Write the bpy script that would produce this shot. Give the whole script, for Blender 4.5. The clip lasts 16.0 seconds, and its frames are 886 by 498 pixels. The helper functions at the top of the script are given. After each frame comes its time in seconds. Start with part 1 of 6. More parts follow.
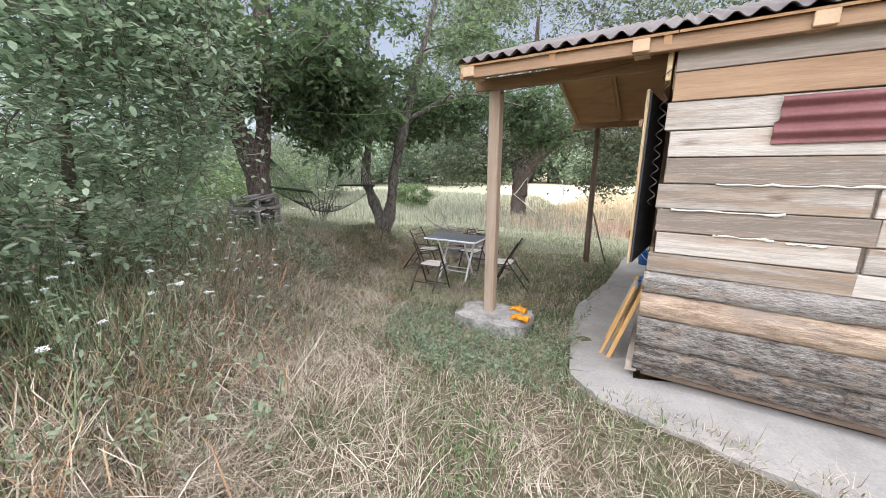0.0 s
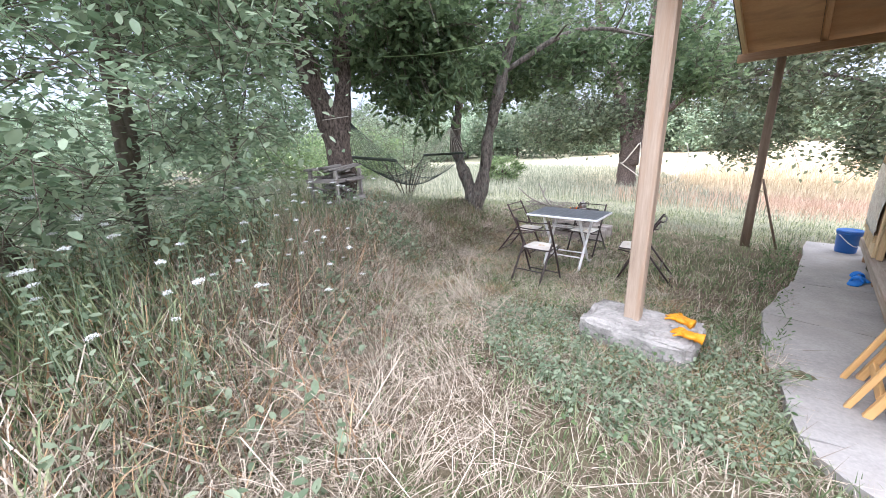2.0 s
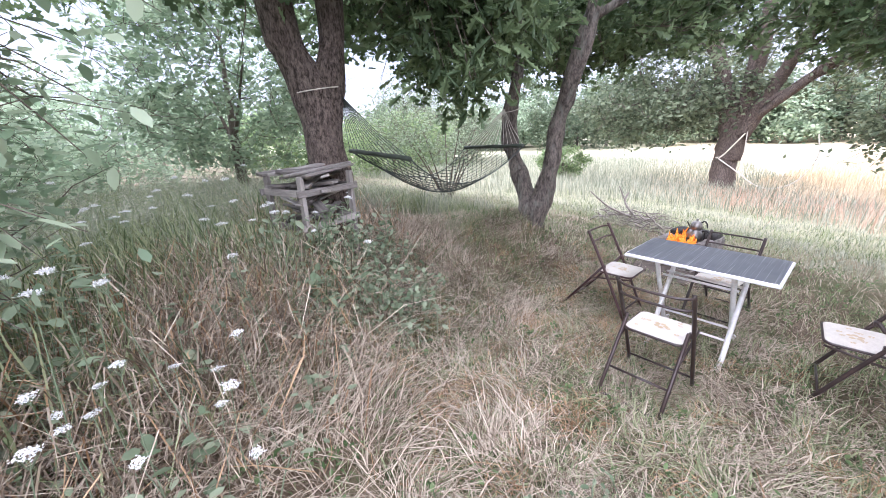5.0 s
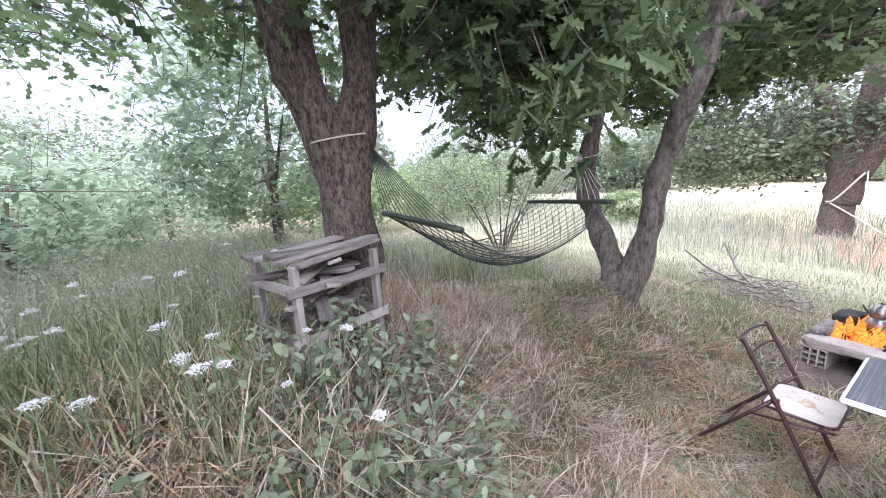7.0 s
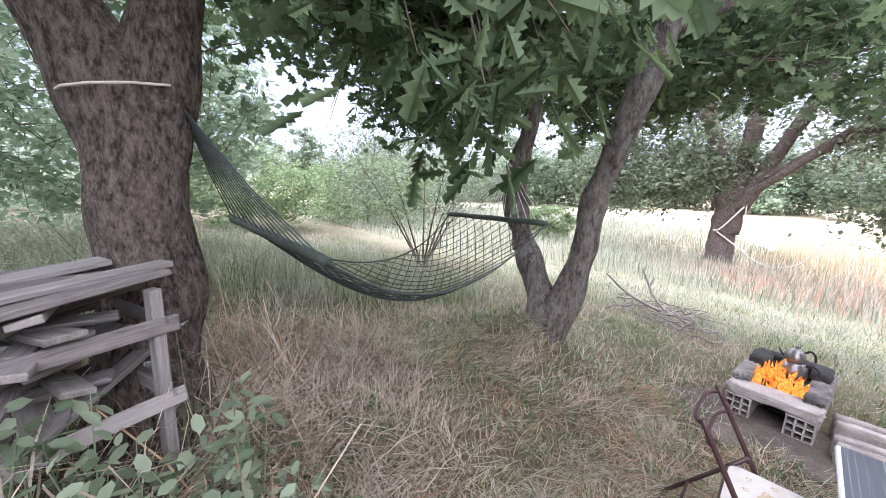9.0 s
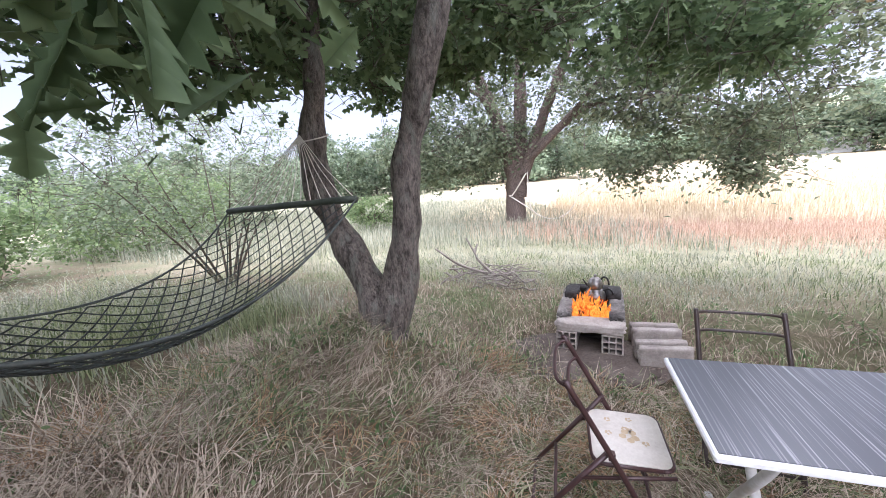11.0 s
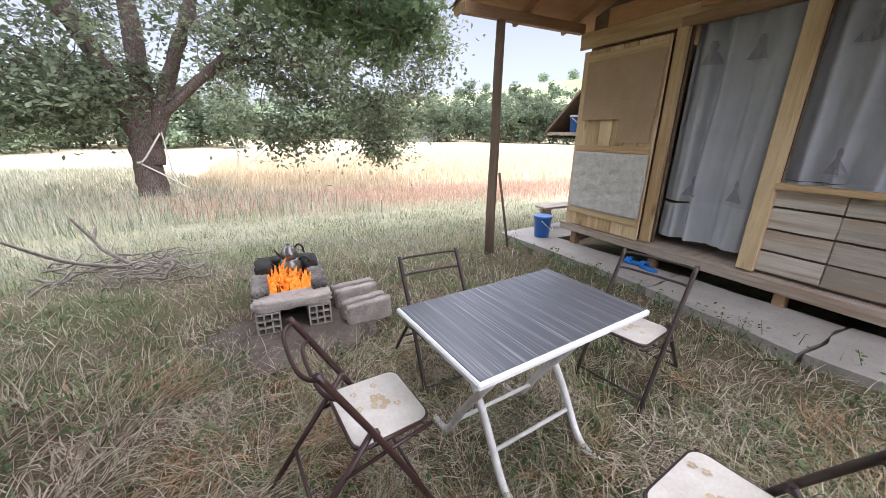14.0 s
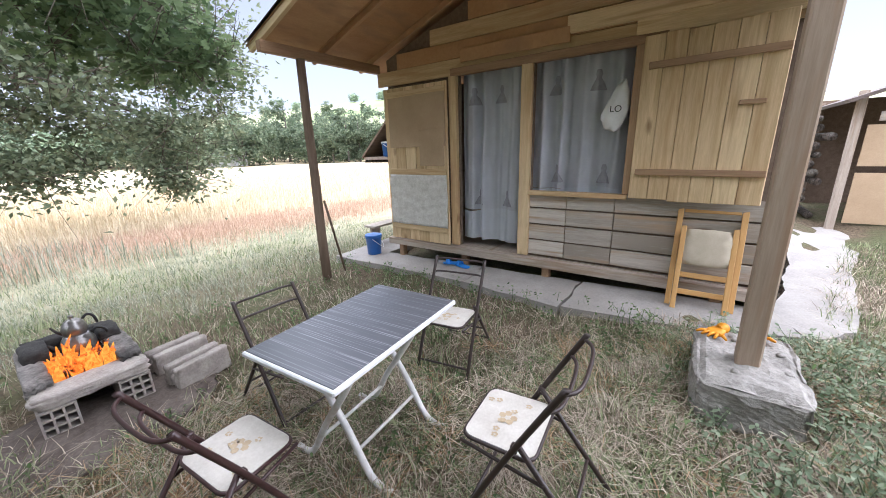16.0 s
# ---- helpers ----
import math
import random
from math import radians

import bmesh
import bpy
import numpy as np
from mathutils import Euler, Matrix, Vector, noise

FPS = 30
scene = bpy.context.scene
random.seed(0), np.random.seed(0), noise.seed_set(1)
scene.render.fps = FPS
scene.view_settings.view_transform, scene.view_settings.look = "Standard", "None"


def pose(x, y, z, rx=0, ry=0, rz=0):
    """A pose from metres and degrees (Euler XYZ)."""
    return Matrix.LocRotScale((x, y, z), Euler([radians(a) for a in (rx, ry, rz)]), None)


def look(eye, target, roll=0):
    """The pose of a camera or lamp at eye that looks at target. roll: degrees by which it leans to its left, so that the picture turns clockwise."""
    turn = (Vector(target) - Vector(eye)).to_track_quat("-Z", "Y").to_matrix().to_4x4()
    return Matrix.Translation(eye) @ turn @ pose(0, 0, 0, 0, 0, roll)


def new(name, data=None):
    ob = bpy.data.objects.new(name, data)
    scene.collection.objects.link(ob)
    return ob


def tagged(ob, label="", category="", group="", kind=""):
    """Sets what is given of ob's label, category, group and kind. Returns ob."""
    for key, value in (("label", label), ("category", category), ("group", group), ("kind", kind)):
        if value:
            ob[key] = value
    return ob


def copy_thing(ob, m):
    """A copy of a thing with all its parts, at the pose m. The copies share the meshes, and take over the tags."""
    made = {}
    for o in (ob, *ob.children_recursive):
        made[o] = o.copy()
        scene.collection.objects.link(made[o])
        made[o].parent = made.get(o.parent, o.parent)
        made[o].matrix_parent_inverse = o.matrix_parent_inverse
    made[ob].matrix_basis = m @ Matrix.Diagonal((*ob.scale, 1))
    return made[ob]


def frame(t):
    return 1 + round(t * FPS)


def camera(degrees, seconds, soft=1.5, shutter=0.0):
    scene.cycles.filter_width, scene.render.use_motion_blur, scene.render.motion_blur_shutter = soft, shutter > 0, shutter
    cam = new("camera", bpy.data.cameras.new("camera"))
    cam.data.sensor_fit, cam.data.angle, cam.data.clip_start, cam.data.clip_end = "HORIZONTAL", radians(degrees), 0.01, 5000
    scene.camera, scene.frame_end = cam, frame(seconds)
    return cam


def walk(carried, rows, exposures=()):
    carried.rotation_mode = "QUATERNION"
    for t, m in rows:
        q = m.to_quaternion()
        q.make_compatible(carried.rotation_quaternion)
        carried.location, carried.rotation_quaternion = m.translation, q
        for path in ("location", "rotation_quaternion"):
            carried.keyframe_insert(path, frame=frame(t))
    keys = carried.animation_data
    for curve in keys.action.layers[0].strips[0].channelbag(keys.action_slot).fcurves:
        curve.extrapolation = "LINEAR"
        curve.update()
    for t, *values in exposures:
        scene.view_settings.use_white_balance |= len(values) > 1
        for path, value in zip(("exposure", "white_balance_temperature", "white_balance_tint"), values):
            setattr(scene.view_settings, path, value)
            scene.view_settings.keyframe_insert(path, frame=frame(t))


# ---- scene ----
cam = camera(102.2, 16.0, soft=0.75)
PATH = [
    (0, (0.058, -3.531, 1.909), (-0.968, -1.874, 1.461), 0.1),
    (0.5, (-0.191, -3.367, 1.822), (-1.368, -1.803, 1.41), -2.7),
    (1, (-0.345, -3.19, 1.759), (-1.579, -1.696, 1.265), -2.3),
    (1.5, (-0.484, -3.004, 1.719), (-1.771, -1.596, 1.115), -1.5),
    (2, (-0.704, -2.851, 1.711), (-2.078, -1.512, 1.146), -2.6),
    (2.5, (-1.003, -2.635, 1.672), (-2.37, -1.288, 1.108), -3.9),
    (3, (-1.229, -2.439, 1.618), (-2.694, -1.21, 1.034), -4.1),
    (3.5, (-1.427, -2.178, 1.621), (-2.915, -1.027, 0.943), -3.0),
    (6, (-2.485, -1.131, 1.805), (-4.135, -0.114, 1.31), -3.3),
    (6.5, (-2.737, -1.053, 1.837), (-4.476, -0.174, 1.385), -4.6),
    (7, (-2.939, -0.863, 1.81), (-4.664, 0.075, 1.43), -3.2),
    (7.5, (-3.017, -0.7, 1.802), (-4.735, 0.275, 1.49), -4.5),
    (8, (-3.207, -0.538, 1.831), (-4.865, 0.53, 1.498), -2.8),
    (10.5, (-3.655, 0.108, 1.696), (-4.733, 1.751, 1.324), -0.7),
    (11, (-3.708, 0.246, 1.642), (-4.488, 2.041, 1.228), -5.1),
    (11.5, (-3.66, 0.371, 1.593), (-4.161, 2.245, 1.109), -5.0),
    (12, (-3.639, 0.489, 1.537), (-3.902, 2.409, 1.04), -3.0),
    (12.5, (-3.631, 0.551, 1.527), (-3.7, 2.484, 1.019), -2.9),
    (13, (-3.75, 0.631, 1.482), (-3.536, 2.537, 0.915), -2.0),
    (13.5, (-3.884, 0.689, 1.459), (-3.28, 2.482, 0.812), -1.1),
    (14, (-3.902, 0.636, 1.477), (-3.009, 2.314, 0.855), 0.6),
    (14.5, (-3.879, 0.554, 1.479), (-2.752, 2.106, 0.911), 0.3),
    (15, (-3.955, 0.447, 1.525), (-2.704, 1.883, 0.915), -0.1),
    (15.5, (-4.0, 0.392, 1.577), (-2.61, 1.724, 1.035), -1.5),
    (16, (-4.054, 0.372, 1.607), (-2.488, 1.492, 1.065), -1.8),
]
walk(cam, [(t, look(eye, target, roll)) for t, eye, target, roll in PATH],
     exposures=[(0.0, 1.65, 5850, 14), (1.0, 1.97, 5750, 16), (2.5, 2.2, 5550, 19), (6.0, 2.45, 5550, 24), (8.0, 2.5, 5550, 24), (10.5, 2.15, 5600, 23), (11.5, 2.05, 5700, 23), (12.5, 1.72, 5900, 23), (14.0, 1.92, 5800, 20), (16.0, 2.05, 5650, 17)])

# ---- world, sun ----
world = bpy.data.worlds.new("overcast_sky")
scene.world = world
world.use_nodes = True
wn, wl = world.node_tree.nodes, world.node_tree.links
sky = wn.new("ShaderNodeTexSky")
sky.sky_type = "NISHITA"
sky.sun_disc = False
sky.sun_elevation = radians(77)
sky.sun_rotation = radians(160)
sky.dust_density = 1.0
sky.air_density = 1.0
soften = wn.new("ShaderNodeHueSaturation")
soften.inputs["Saturation"].default_value = 0.32
wl.new(sky.outputs[0], soften.inputs["Color"])
wl.new(soften.outputs[0], wn["Background"].inputs["Color"])
wn["Background"].inputs["Strength"].default_value = 0.052
sun_data = bpy.data.lights.new("sun", "SUN")
sun_data.energy, sun_data.angle, sun_data.color = 3.35, radians(140), (1.0, 0.975, 0.94)
sun = new("sun", sun_data)
sun.matrix_world = look((2.4, -6.5, 30), (0, 0, 0))

# ---- materials ----
def material(name, c1, c2, rough=0.85, scale=6.0, fine=60.0, bump=0.25, dist=0.01, metal=0.0, stretch=(1, 1, 1), island=0.0,
             each=0.0, third=None, through_light=0.0, spec=0.3, coords="Object", wide=(0.3, 0.7), knots=None):
    """c1 to c2 by a coarse and a fine noise; third: a stain colour; knots: their colour; island / each: shift by mesh island / by object."""
    m = bpy.data.materials.new(name)
    m.use_nodes = True
    n, l = m.node_tree.nodes, m.node_tree.links
    out, bsdf = n["Material Output"], n["Principled BSDF"]
    tc = n.new("ShaderNodeTexCoord")
    mp = n.new("ShaderNodeMapping")
    mp.inputs["Scale"].default_value = stretch
    l.new(tc.outputs[coords], mp.inputs["Vector"])
    info = n.new("ShaderNodeObjectInfo")
    off = n.new("ShaderNodeVectorMath")
    off.operation = "ADD"
    rnd = n.new("ShaderNodeVectorMath")
    rnd.operation = "SCALE"
    rnd.inputs[0].default_value = (31.0, 17.0, 23.0)
    l.new(info.outputs["Random"], rnd.inputs["Scale"])
    l.new(mp.outputs[0], off.inputs[0])
    l.new(rnd.outputs[0], off.inputs[1])
    def tex(sc, detail):
        t = n.new("ShaderNodeTexNoise")
        t.inputs["Scale"].default_value = sc
        t.inputs["Detail"].default_value = detail
        t.inputs["Roughness"].default_value = 0.65
        l.new(off.outputs[0], t.inputs["Vector"])
        return t
    coarse, small = tex(scale, 5), tex(fine, 4)
    def maths(op, a, b):
        q = n.new("ShaderNodeMath")
        q.operation = op
        for i, v in enumerate((a, b)):
            if isinstance(v, (int, float)):
                q.inputs[i].default_value = v
            else:
                l.new(v, q.inputs[i])
        return q.outputs[0]
    fac = maths("ADD", maths("MULTIPLY", coarse.outputs[0], 0.6), maths("MULTIPLY", small.outputs[0], 0.4))
    ramp = n.new("ShaderNodeMapRange")
    ramp.inputs["From Min"].default_value, ramp.inputs["From Max"].default_value = wide
    if island:
        geo = n.new("ShaderNodeNewGeometry")
        fac = maths("ADD", fac, maths("MULTIPLY", maths("SUBTRACT", geo.outputs["Random Per Island"], 0.5), island))
    if each:
        fac = maths("ADD", fac, maths("MULTIPLY", maths("SUBTRACT", info.outputs["Random"], 0.5), each))
    l.new(fac, ramp.inputs["Value"])
    mix = n.new("ShaderNodeMix")
    mix.data_type = "RGBA"
    l.new(ramp.outputs[0], mix.inputs["Factor"])
    mix.inputs["A"].default_value, mix.inputs["B"].default_value = (*c1, 1), (*c2, 1)
    colour = mix.outputs["Result"]
    if third:
        stain = tex(scale * 0.45 + 0.37, 3)
        r2 = n.new("ShaderNodeMapRange")
        r2.inputs["From Min"].default_value, r2.inputs["From Max"].default_value = 0.52, 0.72
        l.new(stain.outputs[0], r2.inputs["Value"])
        mix2 = n.new("ShaderNodeMix")
        mix2.data_type = "RGBA"
        l.new(r2.outputs[0], mix2.inputs["Factor"])
        l.new(colour, mix2.inputs["A"])
        mix2.inputs["B"].default_value = (*third, 1)
        colour = mix2.outputs["Result"]
    if knots:
        km = n.new("ShaderNodeMapping")
        km.inputs["Scale"].default_value = (1.6, 4.2, 4.2)
        l.new(tc.outputs[coords], km.inputs["Vector"])
        shift = n.new("ShaderNodeVectorMath")
        shift.operation = "ADD"
        l.new(km.outputs[0], shift.inputs[0])
        l.new(rnd.outputs[0], shift.inputs[1])
        vor = n.new("ShaderNodeTexVoronoi")
        vor.inputs["Scale"].default_value = 1.0
        l.new(shift.outputs[0], vor.inputs["Vector"])
        r3 = n.new("ShaderNodeMapRange")
        r3.inputs["From Min"].default_value, r3.inputs["From Max"].default_value = 0.15, 0.05
        r3.inputs["To Max"].default_value = 0.8
        l.new(maths("ADD", vor.outputs["Distance"], maths("MULTIPLY", maths("SUBTRACT", small.outputs[0], 0.5), 0.12)), r3.inputs["Value"])
        mix3 = n.new("ShaderNodeMix")
        mix3.data_type = "RGBA"
        l.new(r3.outputs[0], mix3.inputs["Factor"])
        l.new(colour, mix3.inputs["A"])
        mix3.inputs["B"].default_value = (*knots, 1)
        colour = mix3.outputs["Result"]
    l.new(colour, bsdf.inputs["Base Color"])
    bsdf.inputs["Roughness"].default_value, bsdf.inputs["Metallic"].default_value = rough, metal
    bsdf.inputs["Specular IOR Level"].default_value = spec
    if bump:
        b = n.new("ShaderNodeBump")
        b.inputs["Strength"].default_value, b.inputs["Distance"].default_value = bump, dist
        l.new(fac if not (island or each) else small.outputs[0], b.inputs["Height"])
        l.new(b.outputs[0], bsdf.inputs["Normal"])
    if through_light:
        tr = n.new("ShaderNodeBsdfTranslucent")
        l.new(colour, tr.inputs["Color"])
        ms = n.new("ShaderNodeMixShader")
        ms.inputs[0].default_value = through_light
        l.new(bsdf.outputs[0], ms.inputs[1])
        l.new(tr.outputs[0], ms.inputs[2])
        l.new(ms.outputs[0], out.inputs["Surface"])
    return m


LONG = (0.6, 9, 9)
M_GREY_WOOD = material("weathered_plank", (0.32, 0.275, 0.225), (0.62, 0.565, 0.49), 0.85, 2.2, 16, 0.5, 0.004, stretch=LONG, each=0.42, third=(0.40, 0.28, 0.18), knots=(0.14, 0.09, 0.06))
M_WALL_PLANK = material("patchy_wall_plank", (0.22, 0.178, 0.138), (0.58, 0.525, 0.45), 0.85, 1.7, 17, 0.7, 0.006, stretch=LONG, each=0.28, third=(0.34, 0.235, 0.15), wide=(0.36, 0.66), knots=(0.12, 0.075, 0.045))
M_OLD_WOOD = material("grey_brown_plank", (0.22, 0.17, 0.13), (0.46, 0.39, 0.32), 0.85, 2.2, 16, 0.5, 0.004, stretch=LONG, each=0.35, third=(0.30, 0.21, 0.14))
M_NEW_WOOD = material("yellow_pine", (0.50, 0.345, 0.18), (0.80, 0.625, 0.38), 0.6, 2.0, 14, 0.3, 0.003, stretch=LONG, each=0.3, third=(0.46, 0.29, 0.14), knots=(0.24, 0.13, 0.06))
M_BEAM = material("brown_beam", (0.24, 0.14, 0.08), (0.44, 0.29, 0.17), 0.75, 2.0, 14, 0.4, 0.004, stretch=LONG, each=0.3)
M_POST_PALE = material("pale_post", (0.28, 0.205, 0.145), (0.46, 0.36, 0.27), 0.75, 2.0, 12, 0.4, 0.004, stretch=LONG, third=(0.33, 0.21, 0.13))
M_POST_DARK = material("dark_post", (0.13, 0.09, 0.06), (0.26, 0.19, 0.14), 0.8, 2.0, 12, 0.4, 0.004, stretch=LONG)
M_END = material("end_grain", (0.45, 0.30, 0.18), (0.62, 0.46, 0.30), 0.8, 8, 60, 0.3, 0.003)
M_BARKLOG = material("bark_slab", (0.10, 0.085, 0.07), (0.56, 0.51, 0.45), 0.95, 3.5, 13, 1.0, 0.05, stretch=(2.0, 7, 7), each=0.15, third=(0.44, 0.33, 0.24), wide=(0.38, 0.62))
M_STRIPPED = material("stripped_slab", (0.20, 0.13, 0.085), (0.60, 0.46, 0.33), 0.9, 2.6, 15, 0.9, 0.03, stretch=(1.2, 7, 7), third=(0.30, 0.25, 0.21), wide=(0.36, 0.64))
M_PLY = material("plywood_ceiling", (0.40, 0.215, 0.10), (0.56, 0.345, 0.18), 0.7, 1.5, 30, 0.1, 0.002, stretch=(1, 3, 1), each=0.2, third=(0.32, 0.19, 0.11))
M_ROOF = material("corrugated_roof", (0.06, 0.048, 0.042), (0.15, 0.115, 0.098), 0.7, 3, 40, 0.2, 0.002)
M_MAROON = material("maroon_sheet", (0.13, 0.045, 0.045), (0.22, 0.09, 0.085), 0.5, 4, 50, 0.15, 0.002)
M_CONCRETE = material("concrete", (0.235, 0.22, 0.20), (0.43, 0.40, 0.365), 0.9, 2.5, 45, 0.5, 0.006, third=(0.34, 0.31, 0.27), coords="Object")
M_RUBBLE = material("rough_concrete", (0.15, 0.14, 0.125), (0.44, 0.41, 0.37), 0.95, 7, 40, 0.9, 0.02)
M_DARKVOID = material("dark_insulation", (0.03, 0.03, 0.032), (0.09, 0.09, 0.09), 0.7, 9, 40, 0.4, 0.01)
M_METAL_BROWN = material("brown_painted_tube", (0.020, 0.014, 0.012), (0.055, 0.034, 0.028), 0.4, 12, 90, 0.15, 0.001, spec=0.5)
M_METAL_RED = material("maroon_painted_tube", (0.030, 0.013, 0.012), (0.065, 0.03, 0.027), 0.4, 12, 90, 0.15, 0.001, spec=0.5)
M_WHITE_TUBE = material("white_painted_tube", (0.55, 0.53, 0.50), (0.82, 0.81, 0.79), 0.45, 10, 90, 0.15, 0.001, third=(0.50, 0.44, 0.37))
M_WHITE_EDGE = material("white_plastic_edge", (0.70, 0.70, 0.69), (0.84, 0.84, 0.83), 0.4, 12, 80, 0.1, 0.001)
M_SEAT = material("cream_vinyl", (0.44, 0.40, 0.34), (0.62, 0.585, 0.52), 0.55, 9, 80, 0.1, 0.001)
M_SEAT_PRINT = material("ochre_print", (0.40, 0.30, 0.18), (0.50, 0.40, 0.27), 0.55, 20, 80, 0.05, 0.001)
M_BRICK = material("hollow_block", (0.22, 0.19, 0.17), (0.48, 0.43, 0.38), 0.95, 9, 60, 0.7, 0.008, third=(0.22, 0.19, 0.17), each=0.2)
M_CHAR = material("charred_wood", (0.012, 0.011, 0.010), (0.07, 0.065, 0.06), 0.9, 10, 60, 0.8, 0.01)
M_ASH = material("ash_and_soil", (0.05, 0.038, 0.03), (0.19, 0.155, 0.13), 0.95, 7, 50, 0.6, 0.01)
M_STEEL = material("sooty_steel", (0.10, 0.095, 0.09), (0.36, 0.34, 0.32), 0.35, 7, 40, 0.1, 0.002, metal=0.8)
M_BLACK = material("black_plastic", (0.012, 0.012, 0.012), (0.03, 0.03, 0.03), 0.4, 10, 60, 0.05, 0.001)
M_BLUE = material("blue_plastic", (0.02, 0.10, 0.36), (0.035, 0.16, 0.48), 0.35, 6, 40, 0.05, 0.001, spec=0.5)
M_BLUE_LIGHT = material("blue_foam_rubber", (0.02, 0.16, 0.55), (0.04, 0.24, 0.68), 0.5, 8, 60, 0.1, 0.001)
M_WHITE = material("white_plastic", (0.70, 0.70, 0.70), (0.85, 0.85, 0.84), 0.45, 8, 60, 0.05, 0.001)
M_YELLOW = material("yellow_rubber", (0.58, 0.21, 0.006), (0.72, 0.31, 0.012), 0.5, 14, 70, 0.2, 0.003)
M_FABRIC = material("voile_curtain", (0.50, 0.51, 0.55), (0.70, 0.71, 0.75), 0.9, 3, 120, 0.1, 0.001, through_light=0.25)
M_FABRIC_HEM = material("white_curtain_hem", (0.58, 0.60, 0.64), (0.70, 0.72, 0.76), 0.9, 3, 120, 0.1, 0.001, through_light=0.25)
M_PRINT = material("grey_curtain_print", (0.27, 0.26, 0.30), (0.44, 0.43, 0.47), 0.9, 20, 120, 0.05, 0.001)
M_FILM = material("crumpled_plastic_film", (0.50, 0.47, 0.42), (0.78, 0.76, 0.72), 0.25, 12, 40, 1.0, 0.02, spec=0.6)
M_CARD = material("cardboard", (0.38, 0.27, 0.165), (0.50, 0.37, 0.24), 0.85, 3, 60, 0.1, 0.002)
M_UPHOLSTERY = material("beige_upholstery", (0.42, 0.36, 0.26), (0.56, 0.49, 0.38), 0.9, 6, 120, 0.2, 0.002)
M_VARNISH = material("varnished_beech", (0.52, 0.29, 0.10), (0.68, 0.42, 0.17), 0.45, 2, 14, 0.15, 0.002, stretch=LONG)
M_ROPE = material("pale_rope", (0.50, 0.46, 0.38), (0.68, 0.64, 0.56), 0.9, 20, 120, 0.3, 0.002)
M_NET = material("dark_green_cord", (0.035, 0.045, 0.04), (0.10, 0.11, 0.10), 0.8, 14, 90, 0.2, 0.002)
M_BAR = material("dark_green_bar", (0.025, 0.035, 0.025), (0.07, 0.08, 0.06), 0.6, 6, 60, 0.2, 0.002)
M_DEADWOOD = material("grey_dead_wood", (0.11, 0.09, 0.075), (0.36, 0.32, 0.28), 0.95, 5, 40, 0.6, 0.006, stretch=(1, 1, 1), island=0.3)
M_BARK = material("furrowed_bark", (0.040, 0.030, 0.025), (0.235, 0.185, 0.155), 0.95, 36, 95, 1.0, 0.06, stretch=(1, 1, 0.45), wide=(0.40, 0.60))
M_BARK2 = material("smoother_bark", (0.055, 0.047, 0.04), (0.235, 0.20, 0.17), 0.95, 26, 90, 1.0, 0.035, stretch=(1, 1, 0.4), wide=(0.4, 0.62), third=(0.20, 0.20, 0.17))
M_TWIG = material("twig_bark", (0.07, 0.06, 0.045), (0.16, 0.13, 0.10), 0.95, 10, 60, 0.4, 0.004)
LEAF = dict(rough=0.6, scale=0.8, fine=8, bump=0.0, island=0.6, through_light=0.5, spec=0.35)
M_LEAF_OAK = material("oak_leaf", (0.075, 0.115, 0.052), (0.20, 0.27, 0.13), **LEAF)
M_LEAF_FAR = material("tree_leaf", (0.10, 0.13, 0.075), (0.25, 0.29, 0.18), **LEAF)
M_LEAF_BUSH = material("bush_leaf", (0.19, 0.265, 0.16), (0.42, 0.50, 0.34), **LEAF)
M_LEAF_BRIGHT = material("bright_leaf", (0.13, 0.19, 0.08), (0.27, 0.35, 0.16), **LEAF)
M_LEAF_WEED = material("weed_leaf", (0.16, 0.215, 0.125), (0.36, 0.42, 0.28), **LEAF)
M_LEAF_YARD = material("yard_weed_leaf", (0.075, 0.125, 0.045), (0.20, 0.28, 0.12), **LEAF)
M_DISTANT = material("distant_leaf", (0.11, 0.15, 0.09), (0.22, 0.27, 0.17), **LEAF)
M_GRASS_DRY = material("dry_grass", (0.19, 0.145, 0.10), (0.64, 0.55, 0.43), rough=0.8, scale=0.9, fine=9, bump=0, island=0.7, through_light=0.25)
M_GRASS_RED = material("reddish_dry_grass", (0.27, 0.155, 0.08), (0.56, 0.39, 0.23), rough=0.8, scale=0.9, fine=9, bump=0, island=0.7, through_light=0.25)
M_GRASS_GREEN = material("green_grass", (0.105, 0.145, 0.06), (0.38, 0.41, 0.23), rough=0.75, scale=0.9, fine=9, bump=0, island=0.7, through_light=0.3)
M_GRASS_PALE = material("pale_meadow_grass", (0.195, 0.215, 0.145), (0.46, 0.46, 0.355), rough=0.8, scale=0.6, fine=9, bump=0, island=0.7, through_light=0.3)
M_PETAL = material("white_petal", (0.70, 0.71, 0.70), (0.86, 0.86, 0.85), rough=0.7, scale=20, fine=90, bump=0, through_light=0.3)
M_WALL_FAR = material("pale_render_wall", (0.55, 0.56, 0.58), (0.72, 0.73, 0.75), 0.9, 2, 20, 0.1, 0.01)
M_ROOF_FAR = material("grey_far_roof", (0.22, 0.21, 0.22), (0.34, 0.32, 0.33), 0.9, 2, 20, 0.1, 0.01)
M_GRASS_MARGIN = material("rusty_margin_grass", (0.42, 0.29, 0.20), (0.66, 0.51, 0.385), rough=0.8, scale=0.9, fine=9, bump=0, island=0.6, through_light=0.25)
